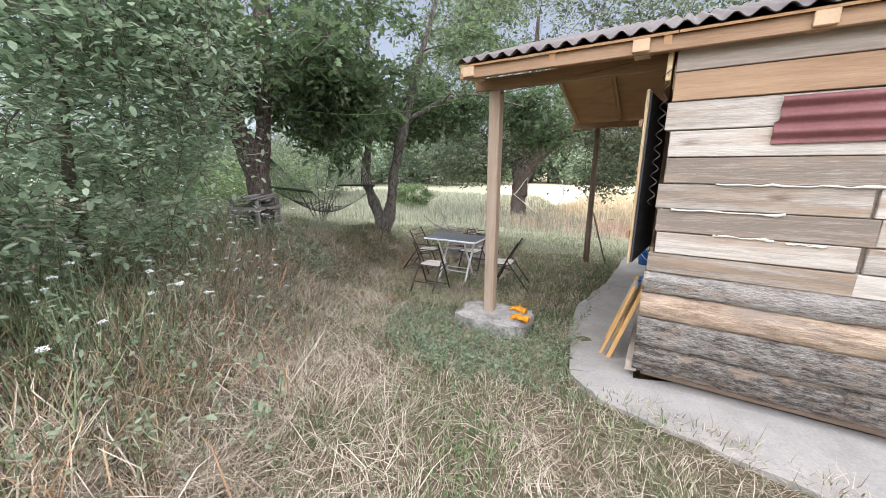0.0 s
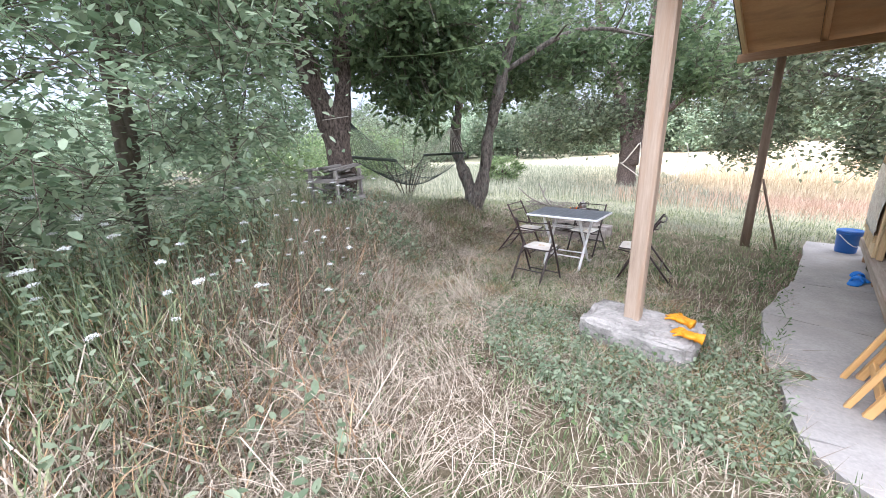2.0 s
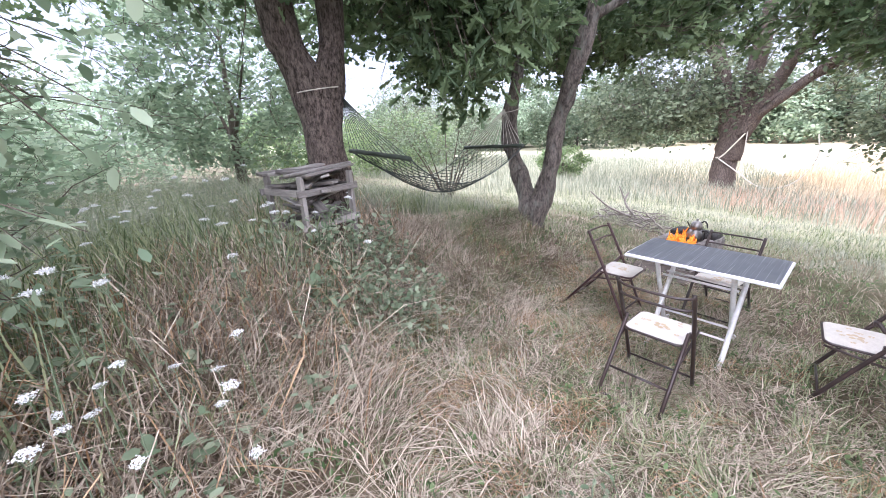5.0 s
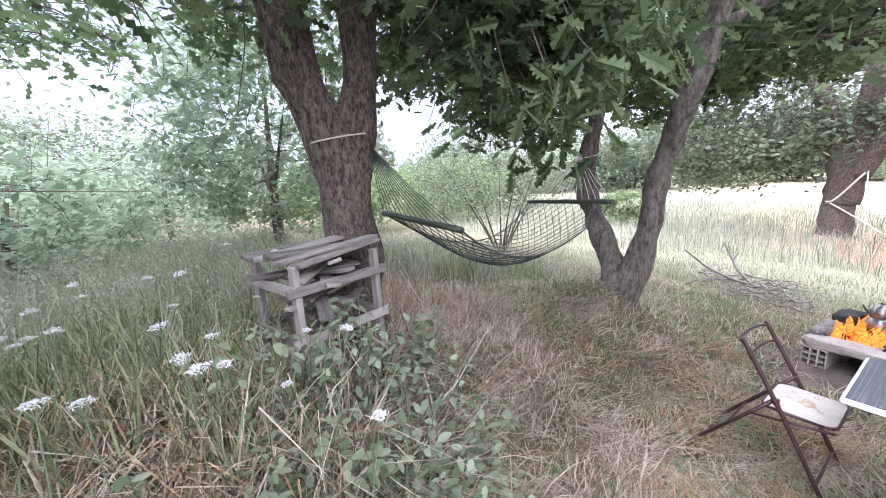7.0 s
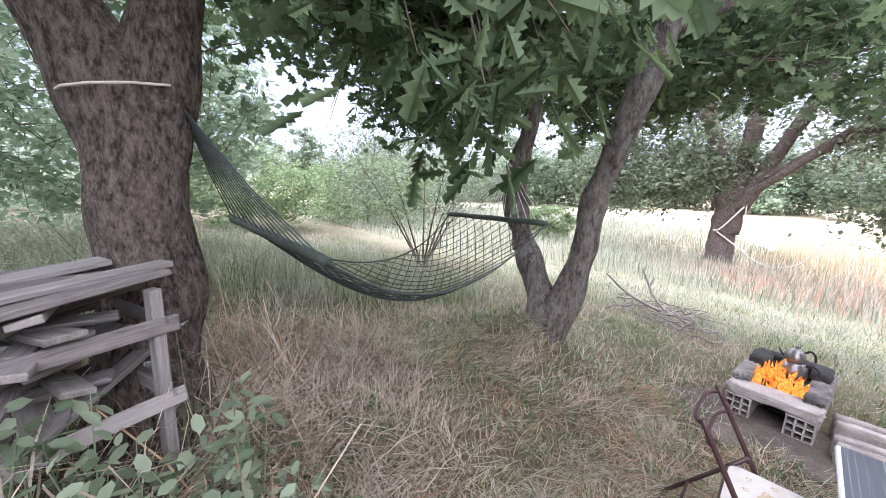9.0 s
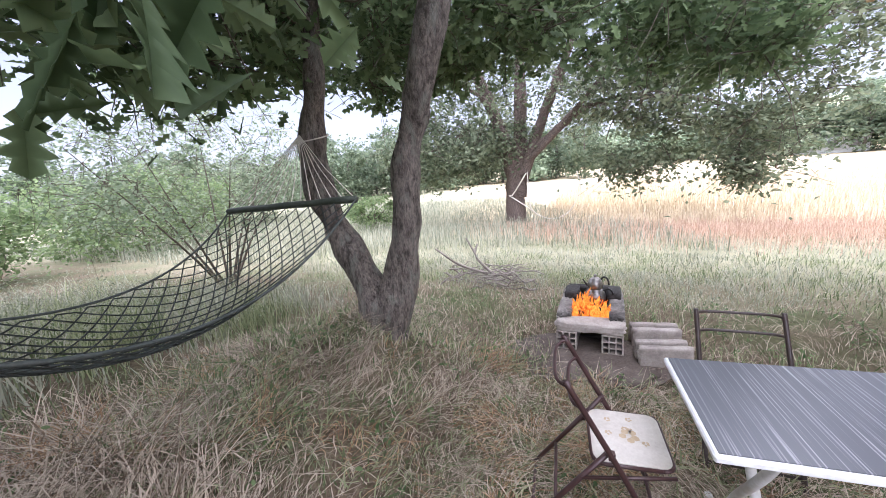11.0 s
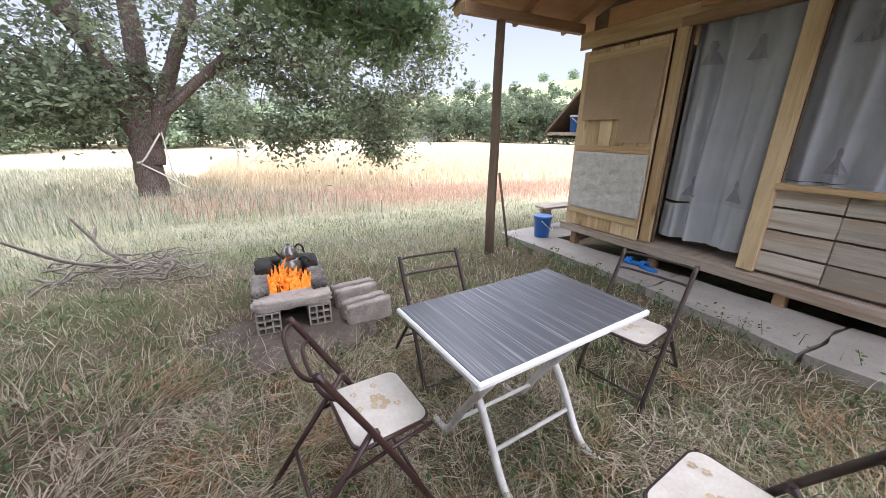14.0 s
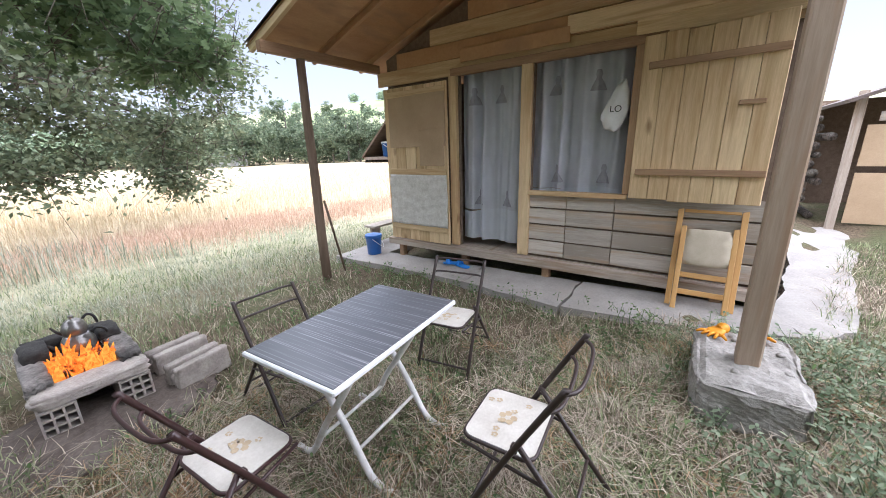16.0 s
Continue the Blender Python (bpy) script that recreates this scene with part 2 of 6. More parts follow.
M_SOOT = material("sooty_mortar", (0.06, 0.055, 0.05), (0.36, 0.33, 0.30), 0.95, 5, 40, 0.9, 0.02, third=(0.04, 0.038, 0.035))
M_PILE = material("grey_scrap_wood", (0.085, 0.076, 0.067), (0.34, 0.31, 0.28), 0.9, 2.2, 16, 0.5, 0.004, stretch=LONG, each=0.3)

# ---- building tools ----
RND = random.Random(7)
NPR = np.random.RandomState(11)


def finish(ob, mat, smooth=False):
    ob.data.materials.append(mat)
    if smooth:
        ob.data.shade_smooth()
    return ob


def part(name, bm, mat, parent=None, label="", smooth=False):
    me = bpy.data.meshes.new(name)
    bm.to_mesh(me)
    bm.free()
    ob = finish(new(name, me), mat, smooth)
    ob.parent = parent
    return tagged(ob, label)


def thing(name, m, label, category, group="", kind=""):
    ob = new(name)
    ob.matrix_world = m
    ob.empty_display_size = 0.1
    return tagged(ob, label, category, group, kind)


def array_mesh(name, verts, tris):
    me = bpy.data.meshes.new(name)
    verts, tris = np.asarray(verts, np.float32), np.asarray(tris, np.int32)
    me.vertices.add(len(verts))
    me.vertices.foreach_set("co", verts.ravel())
    me.loops.add(tris.size)
    me.loops.foreach_set("vertex_index", tris.ravel())
    me.polygons.add(len(tris))
    me.polygons.foreach_set("loop_start", np.arange(0, tris.size, 3, dtype=np.int32))
    me.update()
    me.validate()
    return me


def array_part(name, verts, tris, mat, parent=None, label="", smooth=False):
    ob = finish(new(name, array_mesh(name, verts, tris)), mat, smooth)
    ob.parent = parent
    return tagged(ob, label)


def box(bm, centre, size, m=None, bevel=0.0, jitter=0.0):
    made = bmesh.ops.create_cube(bm, size=1.0)["verts"]
    for v in made:
        v.co = Vector((v.co.x * size[0], v.co.y * size[1], v.co.z * size[2]))
        if jitter:
            v.co += Vector([RND.uniform(-jitter, jitter) for _ in range(3)])
    if bevel:
        edges = list({e for v in made for e in v.link_edges})
        made = bmesh.ops.bevel(bm, geom=edges, offset=bevel, segments=1, affect="EDGES")["verts"]
    turn = m or Matrix()
    for v in made:
        v.co = turn @ v.co + Vector(centre)
    return made


def tube(bm, pts, radii, n=8, cap=True):
    """A tube along points, with a radius at each."""
    pts = [Vector(p) for p in pts]
    if isinstance(radii, (int, float)):
        radii = [radii] * len(pts)
    side = None
    rings = []
    for i, p in enumerate(pts):
        d = (pts[min(i + 1, len(pts) - 1)] - pts[max(i - 1, 0)]).normalized()
        if side is None:
            side = d.orthogonal().normalized()
        side = (side - d * side.dot(d)).normalized()
        up = d.cross(side)
        rings.append([bm.verts.new(p + radii[i] * (math.cos(a) * side + math.sin(a) * up))
                      for a in (2 * math.pi * k / n for k in range(n))])
    for a, b in zip(rings, rings[1:]):
        for k in range(n):
            bm.faces.new((a[k], a[(k + 1) % n], b[(k + 1) % n], b[k]))
    if cap:
        bm.faces.new(rings[0][::-1])
        bm.faces.new(rings[-1])


def bend(pts, steps=6):
    """A smooth curve through points."""
    pts = [Vector(p) for p in pts]
    full = [pts[0] * 2 - pts[1]] + pts + [pts[-1] * 2 - pts[-2]]
    res = []
    for i in range(1, len(full) - 2):
        a, b, c, d = full[i - 1:i + 3]
        for k in range(steps):
            t = k / steps
            res.append(0.5 * (2 * b + (c - a) * t + (2 * a - 5 * b + 4 * c - d) * t * t + (3 * b - a - 3 * c + d) * t ** 3))
    return res + [pts[-1]]


def lathe(bm, profile, n=24, centre=(0, 0, 0)):
    rings = []
    for r, z in profile:
        rings.append([bm.verts.new((centre[0] + r * math.cos(2 * math.pi * k / n), centre[1] + r * math.sin(2 * math.pi * k / n), centre[2] + z))
                      for k in range(n)])
    for a, b in zip(rings, rings[1:]):
        for k in range(n):
            bm.faces.new((a[k], a[(k + 1) % n], b[(k + 1) % n], b[k]))
    bm.faces.new(rings[0][::-1])
    bm.faces.new(rings[-1])


def many_tubes(paths, n=4):
    """Thin tubes along many paths [(points, radii)], as arrays."""
    vs, ts, base = [], [], 0
    ang = np.arange(n) * 2 * np.pi / n
    for pts, rad in paths:
        pts = np.asarray(pts, float)
        k = len(pts)
        rad = np.broadcast_to(np.asarray(rad, float), (k,))
        d = np.gradient(pts, axis=0)
        d /= np.linalg.norm(d, axis=1)[:, None] + 1e-9
        ref = np.array([0.31, 0.87, 0.38])
        s = np.cross(d, ref)
        s /= np.linalg.norm(s, axis=1)[:, None] + 1e-9
        u = np.cross(d, s)
        ring = pts[:, None] + rad[:, None, None] * (np.cos(ang)[None, :, None] * s[:, None] + np.sin(ang)[None, :, None] * u[:, None])
        vs.append(ring.reshape(-1, 3))
        i, j = np.meshgrid(np.arange(k - 1), np.arange(n), indexing="ij")
        a = base + i * n + j
        b = base + i * n + (j + 1) % n
        ts.append(np.stack([a, b, b + n], -1).reshape(-1, 3))
        ts.append(np.stack([a, b + n, a + n], -1).reshape(-1, 3))
        base += k * n
    return np.concatenate(vs), np.concatenate(ts)


OVAL = (np.array([(0, 0, 0), (0.3, -0.25, 0.05), (0.72, -0.22, 0.03), (1, 0, -0.06), (0.72, 0.22, 0.03), (0.3, 0.25, 0.05)]),
        np.array([(0, 1, 2), (0, 2, 3), (0, 3, 4), (0, 4, 5)]))
DIAMOND = (np.array([(0, 0, 0), (0.5, -0.27, 0.06), (1, 0, -0.05), (0.5, 0.27, 0.06)]), np.array([(0, 1, 2), (0, 2, 3)]))


def lobed():
    half = [(0.12, 0.05), (0.26, 0.17), (0.34, 0.08), (0.48, 0.26), (0.56, 0.11), (0.72, 0.29), (0.77, 0.13), (0.92, 0.17)]
    v = [(0, 0, 0), (1, 0, -0.08)] + [(x, y, 0.10 * y) for x, y in half] + [(x, -y, 0.10 * y) for x, y in half]
    mid = [(x, 0, -0.02 - 0.06 * x * x) for x, _ in half]
    v += mid
    t = []
    for s in (2, 10):
        for i in range(8):
            prev_m = 17 + i if i else 0
            prev_e = s + i - 1 if i else 0
            a, b, c, d = prev_m, prev_e, s + i, 18 + i
            t += [(a, c, d)] if not i else [(a, b, c), (a, c, d)]
        t.append((25, s + 7, 1))
    return np.array(v), np.array(t)


LOBED = lobed()


def fan_lobed():
    """A lighter lobed leaf: a fan round its middle."""
    half = [(0.16, 0.05), (0.28, 0.20), (0.42, 0.08), (0.56, 0.29), (0.68, 0.11), (0.86, 0.20)]
    rim = [(0, 0, 0)] + [(x, -y, 0.12 * y) for x, y in half] + [(1, 0, -0.06)] + [(x, y, 0.12 * y) for x, y in half[::-1]]
    k = len(rim)
    return np.array([(0.5, 0, -0.02)] + rim), np.array([(0, 1 + i, 1 + (i + 1) % k) for i in range(k)])


FAN_LOBED = fan_lobed()


def leaves(centres, size, template, droop=0.3, flat=0.6, outward=None):
    """Leaf blades at centres: arrays of vertices and triangles."""
    k = len(centres)
    tv, tt = template
    u = NPR.normal(size=(k, 3))
    u[:, 2] = u[:, 2] * 0.5 - droop
    if outward is not None:
        u += outward
    u /= np.linalg.norm(u, axis=1)[:, None]
    w = NPR.normal(size=(k, 3)) * (1 - flat)
    w[:, 2] += flat
    v = np.cross(w, u)
    v /= np.linalg.norm(v, axis=1)[:, None] + 1e-9
    w = np.cross(u, v)
    s = (size * NPR.uniform(0.65, 1.25, k))[:, None, None]
    pts = centres[:, None] + s * (tv[None, :, 0:1] * u[:, None] + tv[None, :, 1:2] * v[:, None] + tv[None, :, 2:3] * w[:, None])
    tris = tt[None] + (np.arange(k) * len(tv))[:, None, None]
    return pts.reshape(-1, 3), tris.reshape(-1, 3)


def smooth_noise(x, y, scale, seed=0):
    """Cheap smooth noise of arrays, about -1 to 1."""
    r = np.random.RandomState(seed)
    total = 0
    for i in range(6):
        a, b, c = r.uniform(-1, 1, 2).tolist() + [r.uniform(0, 6.28)]
        f = (1 + 0.35 * i) / scale
        total = total + np.sin((a * x + b * y) * f * 2.2 + c) / 3
    return total


def ramp_of(x, xs, ys):
    return np.interp(x, xs, ys)

# ---- ground ----
def height(x, y):
    """The lie of the land: a slope falling to the field, a mound round the forked tree, a far hill."""
    x, y = np.asarray(x, float), np.asarray(y, float)
    z = ramp_of(y, [-60, -6, -3.5, -1, 0, 1.4, 4.3, 8, 15, 40, 75, 130], [1.5, 0.42, 0.33, 0.2, 0.1, 0, -0.06, -0.3, -0.7, -1.1, -0.6, 2])
    z = z + 0.36 * np.exp(-((x + 5.25) ** 2 + (y - 2.35) ** 2) / 0.7)
    foot = ramp_of(y, [-3, -1, 0.4, 2, 4], [-2.0, -3.0, -4.1, -4.3, -4.5])
    q = np.clip((foot - x) / 1.3, 0, 1)
    z = z + q * q * (3 - 2 * q) * ramp_of(y, [-12, -3, -1, 0, 1.5, 2.6, 5, 9], [0.1, 0.35, 0.5, 0.68, 0.5, 0.26, 0.08, 0]) * ramp_of(-x, [7, 20], [1, 0.3])
    z = z - 0.09 * np.clip((x + 0.9) / 0.5, 0, 1) * np.clip((y + 2.2) / 0.8, 0, 1) * np.clip((0.3 - y) / 0.4, 0, 1) * np.clip((6 - x) / 2, 0, 1)
    r = np.hypot(x, y)
    ang = np.degrees(np.arctan2(x, y))
    hill = np.exp(-((ang - 52) / 40) ** 2) * 88 + np.exp(-((ang - 110) / 25) ** 2) * 40
    z = z + hill * ramp_of(r, [95, 160, 300, 900, 1300], [0, 0.08, 0.44, 1, 1.05])
    near = np.clip(1.5 - r / 14, 0, 1)
    return z + 0.025 * near * smooth_noise(x, y, 0.5, 3) + 0.012 * near * smooth_noise(x, y, 0.16, 5)


def mat_ground():
    m = bpy.data.materials.new("dry_meadow_ground")
    m.use_nodes = True
    n, l = m.node_tree.nodes, m.node_tree.links
    tc = n.new("ShaderNodeTexCoord")
    b = n["Principled BSDF"]
    b.inputs["Roughness"].default_value = 0.95
    b.inputs["Specular IOR Level"].default_value = 0.1
    sep = n.new("ShaderNodeSeparateXYZ")
    l.new(tc.outputs["Object"], sep.inputs[0])
    def noise_tex(sc, det=5):
        t = n.new("ShaderNodeTexNoise")
        t.inputs["Scale"].default_value, t.inputs["Detail"].default_value, t.inputs["Roughness"].default_value = sc, det, 0.7
        l.new(tc.outputs["Object"], t.inputs["Vector"])
        return t.outputs[0]
    def rng(v, a, c):
        r = n.new("ShaderNodeMapRange")
        r.inputs["From Min"].default_value, r.inputs["From Max"].default_value = a, c
        l.new(v, r.inputs["Value"])
        return r.outputs[0]
    def blend(f, a, c):
        q = n.new("ShaderNodeMix")
        q.data_type = "RGBA"
        l.new(f, q.inputs["Factor"])
        for k, v in (("A", a), ("B", c)):
            if isinstance(v, tuple):
                q.inputs[k].default_value = (*v, 1)
            else:
                l.new(v, q.inputs[k])
        return q.outputs["Result"]
    def plus(v, w, k):
        q = n.new("ShaderNodeMath")
        q.operation = "MULTIPLY_ADD"
        l.new(w, q.inputs[0])
        q.inputs[1].default_value = k
        l.new(v, q.inputs[2])
        return q.outputs[0]
    # near soil tones darkened, with the shade between the blades painted in
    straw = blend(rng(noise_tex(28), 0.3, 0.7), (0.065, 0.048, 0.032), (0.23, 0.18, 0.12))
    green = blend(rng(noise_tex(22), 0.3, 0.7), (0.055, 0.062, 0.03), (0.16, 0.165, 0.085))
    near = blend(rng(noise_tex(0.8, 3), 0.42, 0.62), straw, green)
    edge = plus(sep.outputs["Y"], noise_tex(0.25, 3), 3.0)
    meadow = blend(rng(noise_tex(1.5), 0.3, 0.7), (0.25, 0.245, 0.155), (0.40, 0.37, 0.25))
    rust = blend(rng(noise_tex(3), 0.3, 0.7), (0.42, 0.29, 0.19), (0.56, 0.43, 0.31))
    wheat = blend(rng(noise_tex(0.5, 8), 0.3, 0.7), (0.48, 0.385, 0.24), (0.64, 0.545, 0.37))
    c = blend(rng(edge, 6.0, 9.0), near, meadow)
    east = plus(edge, sep.outputs["X"], 0.22)
    c = blend(rng(east, 10.5, 12.0), c, rust)
    c = blend(rng(east, 15.0, 17.5), c, wheat)
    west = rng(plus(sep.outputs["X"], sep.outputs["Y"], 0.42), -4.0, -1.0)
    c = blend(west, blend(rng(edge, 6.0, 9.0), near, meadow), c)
    far = blend(rng(noise_tex(0.012, 2), 0.4, 0.6), (0.20, 0.27, 0.12), (0.42, 0.42, 0.25))
    ln = n.new("ShaderNodeVectorMath")
    ln.operation = "LENGTH"
    l.new(tc.outputs["Object"], ln.inputs[0])
    c = blend(rng(ln.outputs["Value"], 100, 120), c, far)
    l.new(c, b.inputs["Base Color"])
    bp = n.new("ShaderNodeBump")
    bp.inputs["Strength"].default_value, bp.inputs["Distance"].default_value = 0.8, 0.03
    l.new(noise_tex(40), bp.inputs["Height"])
    l.new(bp.outputs[0], b.inputs["Normal"])
    return m


s = np.linspace(-1, 1, 321)
grid = 13 * s + 1300 * s ** 5
gx, gy = np.meshgrid(grid - 3, grid + 1.5, indexing="ij")
gv = np.stack([gx, gy, height(gx, gy)], -1).reshape(-1, 3)
gi, gj = np.meshgrid(np.arange(320), np.arange(320), indexing="ij")
ga = (gi * 321 + gj).ravel()
gt = np.concatenate([np.stack([ga, ga + 321, ga + 322], -1), np.stack([ga, ga + 322, ga + 1], -1)])
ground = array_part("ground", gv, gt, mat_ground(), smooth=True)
tagged(ground, "dry mown grass and straw ground running out to a ripe wheat field", "ground", kind="structure")


def on_ground(x, y):
    return float(height(x, y))


# concrete apron along the hut, in separate cast slabs
def slab(name, outline, thick, mat, label, seed):
    bm = bmesh.new()
    r = random.Random(seed)
    pts = []
    for i, p in enumerate(outline):
        q = outline[(i + 1) % len(outline)]
        for k in range(5):
            t = k / 5
            pts.append((p[0] + (q[0] - p[0]) * t + (r.uniform(-.02, .02) if k else 0), p[1] + (q[1] - p[1]) * t + (r.uniform(-.02, .02) if k else 0),
                        p[2] + (q[2] - p[2]) * t))
    f = bm.faces.new([bm.verts.new(p) for p in pts])
    ex = bmesh.ops.extrude_face_region(bm, geom=[f])
    for v in (g for g in ex["geom"] if isinstance(g, bmesh.types.BMVert)):
        v.co.z -= thick
    bmesh.ops.recalc_face_normals(bm, faces=bm.faces)
    return tagged(part(name, bm, mat, None), label, "paving", kind="structure")


slab("pavement", [(-0.55, 5.0, -0.01), (-0.62, 2.55, 0.05), (0.0, 2.6, 0.05), (0.0, 4.36, 0.0), (1.1, 4.36, 0.0), (1.15, 5.1, -0.01)], 0.16, M_CONCRETE, "worn concrete apron slab in front of the hut", 1)
slab("pavement", [(-0.64, 2.53, 0.055), (-0.80, 1.35, 0.075), (0.0, 1.33, 0.075), (0.0, 2.57, 0.055)], 0.16, M_CONCRETE, "cracked concrete apron slab in front of the hut", 2)
slab("pavement", [(-0.78, 1.32, 0.085), (-0.72, 0.5, 0.10), (-0.50, -0.45, 0.13), (0.0, -0.35, 0.13), (0.0, 1.30, 0.085)], 0.18, M_CONCRETE, "pale concrete apron slab at the hut corner", 3)
slab("pavement", [(-0.50, -0.47, 0.13), (-0.22, -0.78, 0.14), (0.62, -0.98, 0.14), (1.8, -1.2, 0.14), (3.6, -1.75, 0.14), (4.6, -1.5, 0.14), (4.6, -0.2, 0.14), (0.3, -0.2, 0.13)], 0.18, M_CONCRETE,
     "pale concrete path along the log wall", 4)

# ---- hut ----
PLANK_MESH = {}


def plank(parent, mat, centre, size, along="x", lean=0.0, name="plank", out="y"):
    """A board of that length, depth and height; its grain runs along its length."""
    key = (round(size[0], 1), round(size[1], 3), round(size[2], 2), mat.name)
    if key not in PLANK_MESH:
        bm = bmesh.new()
        box(bm, (0, 0, 0), size, bevel=0.004, jitter=0.003)
        me = bpy.data.meshes.new(name)
        bm.to_mesh(me)
        bm.free()
        me.materials.append(mat)
        PLANK_MESH[key] = me
    ob = new(name, PLANK_MESH[key])
    ob.parent = parent
    rz = 90 if along == "y" else 0
    ob.matrix_local = pose(*centre, lean if along != "z" else 0, -90 if along == "z" else 0, rz if along != "z" else RND.choice((0, 180)))
    if along == "z" and out == "x":
        ob.matrix_local = pose(*centre, 0, -90, 0) @ pose(0, 0, 0, 90, 0, 0)
    ob.scale.x *= size[0] / round(size[0], 1) if round(size[0], 1) else 1
    return ob


S_WALL, N_WALL, E_WALL, BASE, EAVE, RIDGE_Y = -0.28, 4.2, 3.4, 0.30, 2.72, 2.05
SLOPE = 0.34
hut = thing("wooden_hut", Matrix(), "small wooden plank and log hut with a corrugated porch roof", "hut", kind="")


def roof_z(y):
    return EAVE + 0.06 + SLOPE * ((y - S_WALL) if y < RIDGE_Y else (N_WALL + 0.13 - y))


# wall cores behind the boards, with the door and window openings left free;
# their dark colour paints in the depth shade of the board gaps
front_wall = new("front_wall")
front_wall.parent = hut
for y0, y1, z0, z1 in ((S_WALL + .02, 1.0, BASE, 2.72), (1.0, 1.99, BASE, 1.09), (1.0, 2.98, 2.47, 2.72), (1.99, 2.12, BASE, 2.47), (2.98, N_WALL - .02, BASE, 2.72)):
    bm = bmesh.new()
    box(bm, (0.07, (y0 + y1) / 2, (z0 + z1) / 2), (0.05, y1 - y0, z1 - z0))
    part("lining_board", bm, M_POST_DARK, front_wall)
for xg in (0.07, E_WALL):
    bm = bmesh.new()
    tri = [(S_WALL + .02, 2.722), (N_WALL - .02, 2.722), (N_WALL - .02, roof_z(N_WALL - .02) - .02), (RIDGE_Y, roof_z(RIDGE_Y) - .02), (S_WALL + .02, roof_z(S_WALL + .02) - .02)]
    f = bm.faces.new([bm.verts.new((xg - .025, y, z)) for y, z in tri])
    ex = bmesh.ops.extrude_face_region(bm, geom=[f])
    for v in (g for g in ex["geom"] if isinstance(g, bmesh.types.BMVert)):
        v.co.x += 0.05
    bmesh.ops.recalc_face_normals(bm, faces=bm.faces)
    part("gable", bm, M_POST_DARK, hut)
bm = bmesh.new()
box(bm, (E_WALL / 2 + .05, S_WALL + 0.05, 1.5), (E_WALL - .1, 0.05, 2.45))
side_wall = part("log_wall", bm, M_OLD_WOOD, hut, "wall of weathered planks over bark-covered slabs")
bm = bmesh.new()
box(bm, (E_WALL / 2 + .05, N_WALL - 0.05, 1.5), (E_WALL - .1, 0.05, 2.45))
box(bm, (E_WALL, (S_WALL + N_WALL) / 2, 1.5), (0.05, N_WALL - S_WALL - .12, 2.45))
part("back_wall", bm, M_OLD_WOOD, hut)
bm = bmesh.new()
box(bm, (E_WALL / 2, (S_WALL + N_WALL) / 2, BASE - 0.03), (E_WALL, N_WALL - S_WALL - .05, 0.05))
part("floor", bm, M_OLD_WOOD, hut)
# sill beam and short piles
plank(hut, M_OLD_WOOD, (-0.03, (S_WALL + N_WALL) / 2 + .02, BASE - 0.06), (N_WALL - S_WALL + .05, 0.09, 0.10), "y", name="sill_beam")
plank(hut, M_POST_DARK, (E_WALL / 2, S_WALL + .06, BASE - 0.09), (E_WALL - .1, 0.08, 0.09), "x", name="sill_beam")
for px, py in ((0.0, 0.1), (0.0, 1.75), (0.0, 2.9), (0.0, 4.05), (1.5, -0.15), (3.2, -0.15), (3.2, 4.0), (1.6, 2.0)):
    bm = bmesh.new()
    box(bm, (px + .02, py, 0.11), (0.09, 0.09, 0.28), bevel=.008)
    part("pile", bm, M_BEAM, hut)
# boards below the window: three bays of four
for y0, y1 in ((1.56, 2.08), (1.06, 1.55), (-0.17, 1.05)):
    for k in range(4):
        z = BASE + 0.02 + 0.095 + k * 0.193
        plank(front_wall, M_GREY_WOOD, (0.022 + RND.uniform(-.004, .004), (y0 + y1) / 2, z), (y1 - y0 - .008, 0.03, 0.177 + RND.uniform(-.006, .004)), "y", RND.uniform(-1, 1))
# boards above the openings and in the gable
for k in range(6):
    z = 2.56 + k * 0.19
    half = min((N_WALL - S_WALL) / 2 + .05, (roof_z(RIDGE_Y) - z - 0.16) / SLOPE)
    if half > 0.2:
        plank(front_wall, M_NEW_WOOD if k % 2 == 0 else M_PLY, (0.015 - 0.004 * (k % 2), RIDGE_Y, z), (2 * half, 0.03, 0.185), "y", RND.uniform(-1, 1))
# posts beside the door and window, and their rails
for y, w, zb_ in ((2.05, 0.13, BASE), (3.03, 0.11, BASE), (0.95, 0.09, 1.10)):
    plank(front_wall, M_NEW_WOOD if y > 1 else M_BEAM, (-0.012, y, (zb_ + 2.48) / 2), (2.48 - zb_, 0.05, w), "z", name="door_post", out="x")
plank(front_wall, M_NEW_WOOD, (-0.015, 1.47, 1.075), (1.02, 0.09, 0.05), "y", name="window_sill")
plank(front_wall, M_BEAM, (-0.02, 1.9, 2.50), (2.3, 0.06, 0.08), "y", name="lintel")
plank(front_wall, M_NEW_WOOD, (-0.045, 0.98, 2.74), (1.25, 0.04, 0.16), "y", 0, name="board")
plank(front_wall, M_PLY, (-0.045, 2.25, 2.66), (1.3, 0.035, 0.14), "y", 0, name="board")
plank(front_wall, M_NEW_WOOD, (-0.03, 0.36, 2.62), (1.35, 0.035, 0.2), "y", 0, name="board")
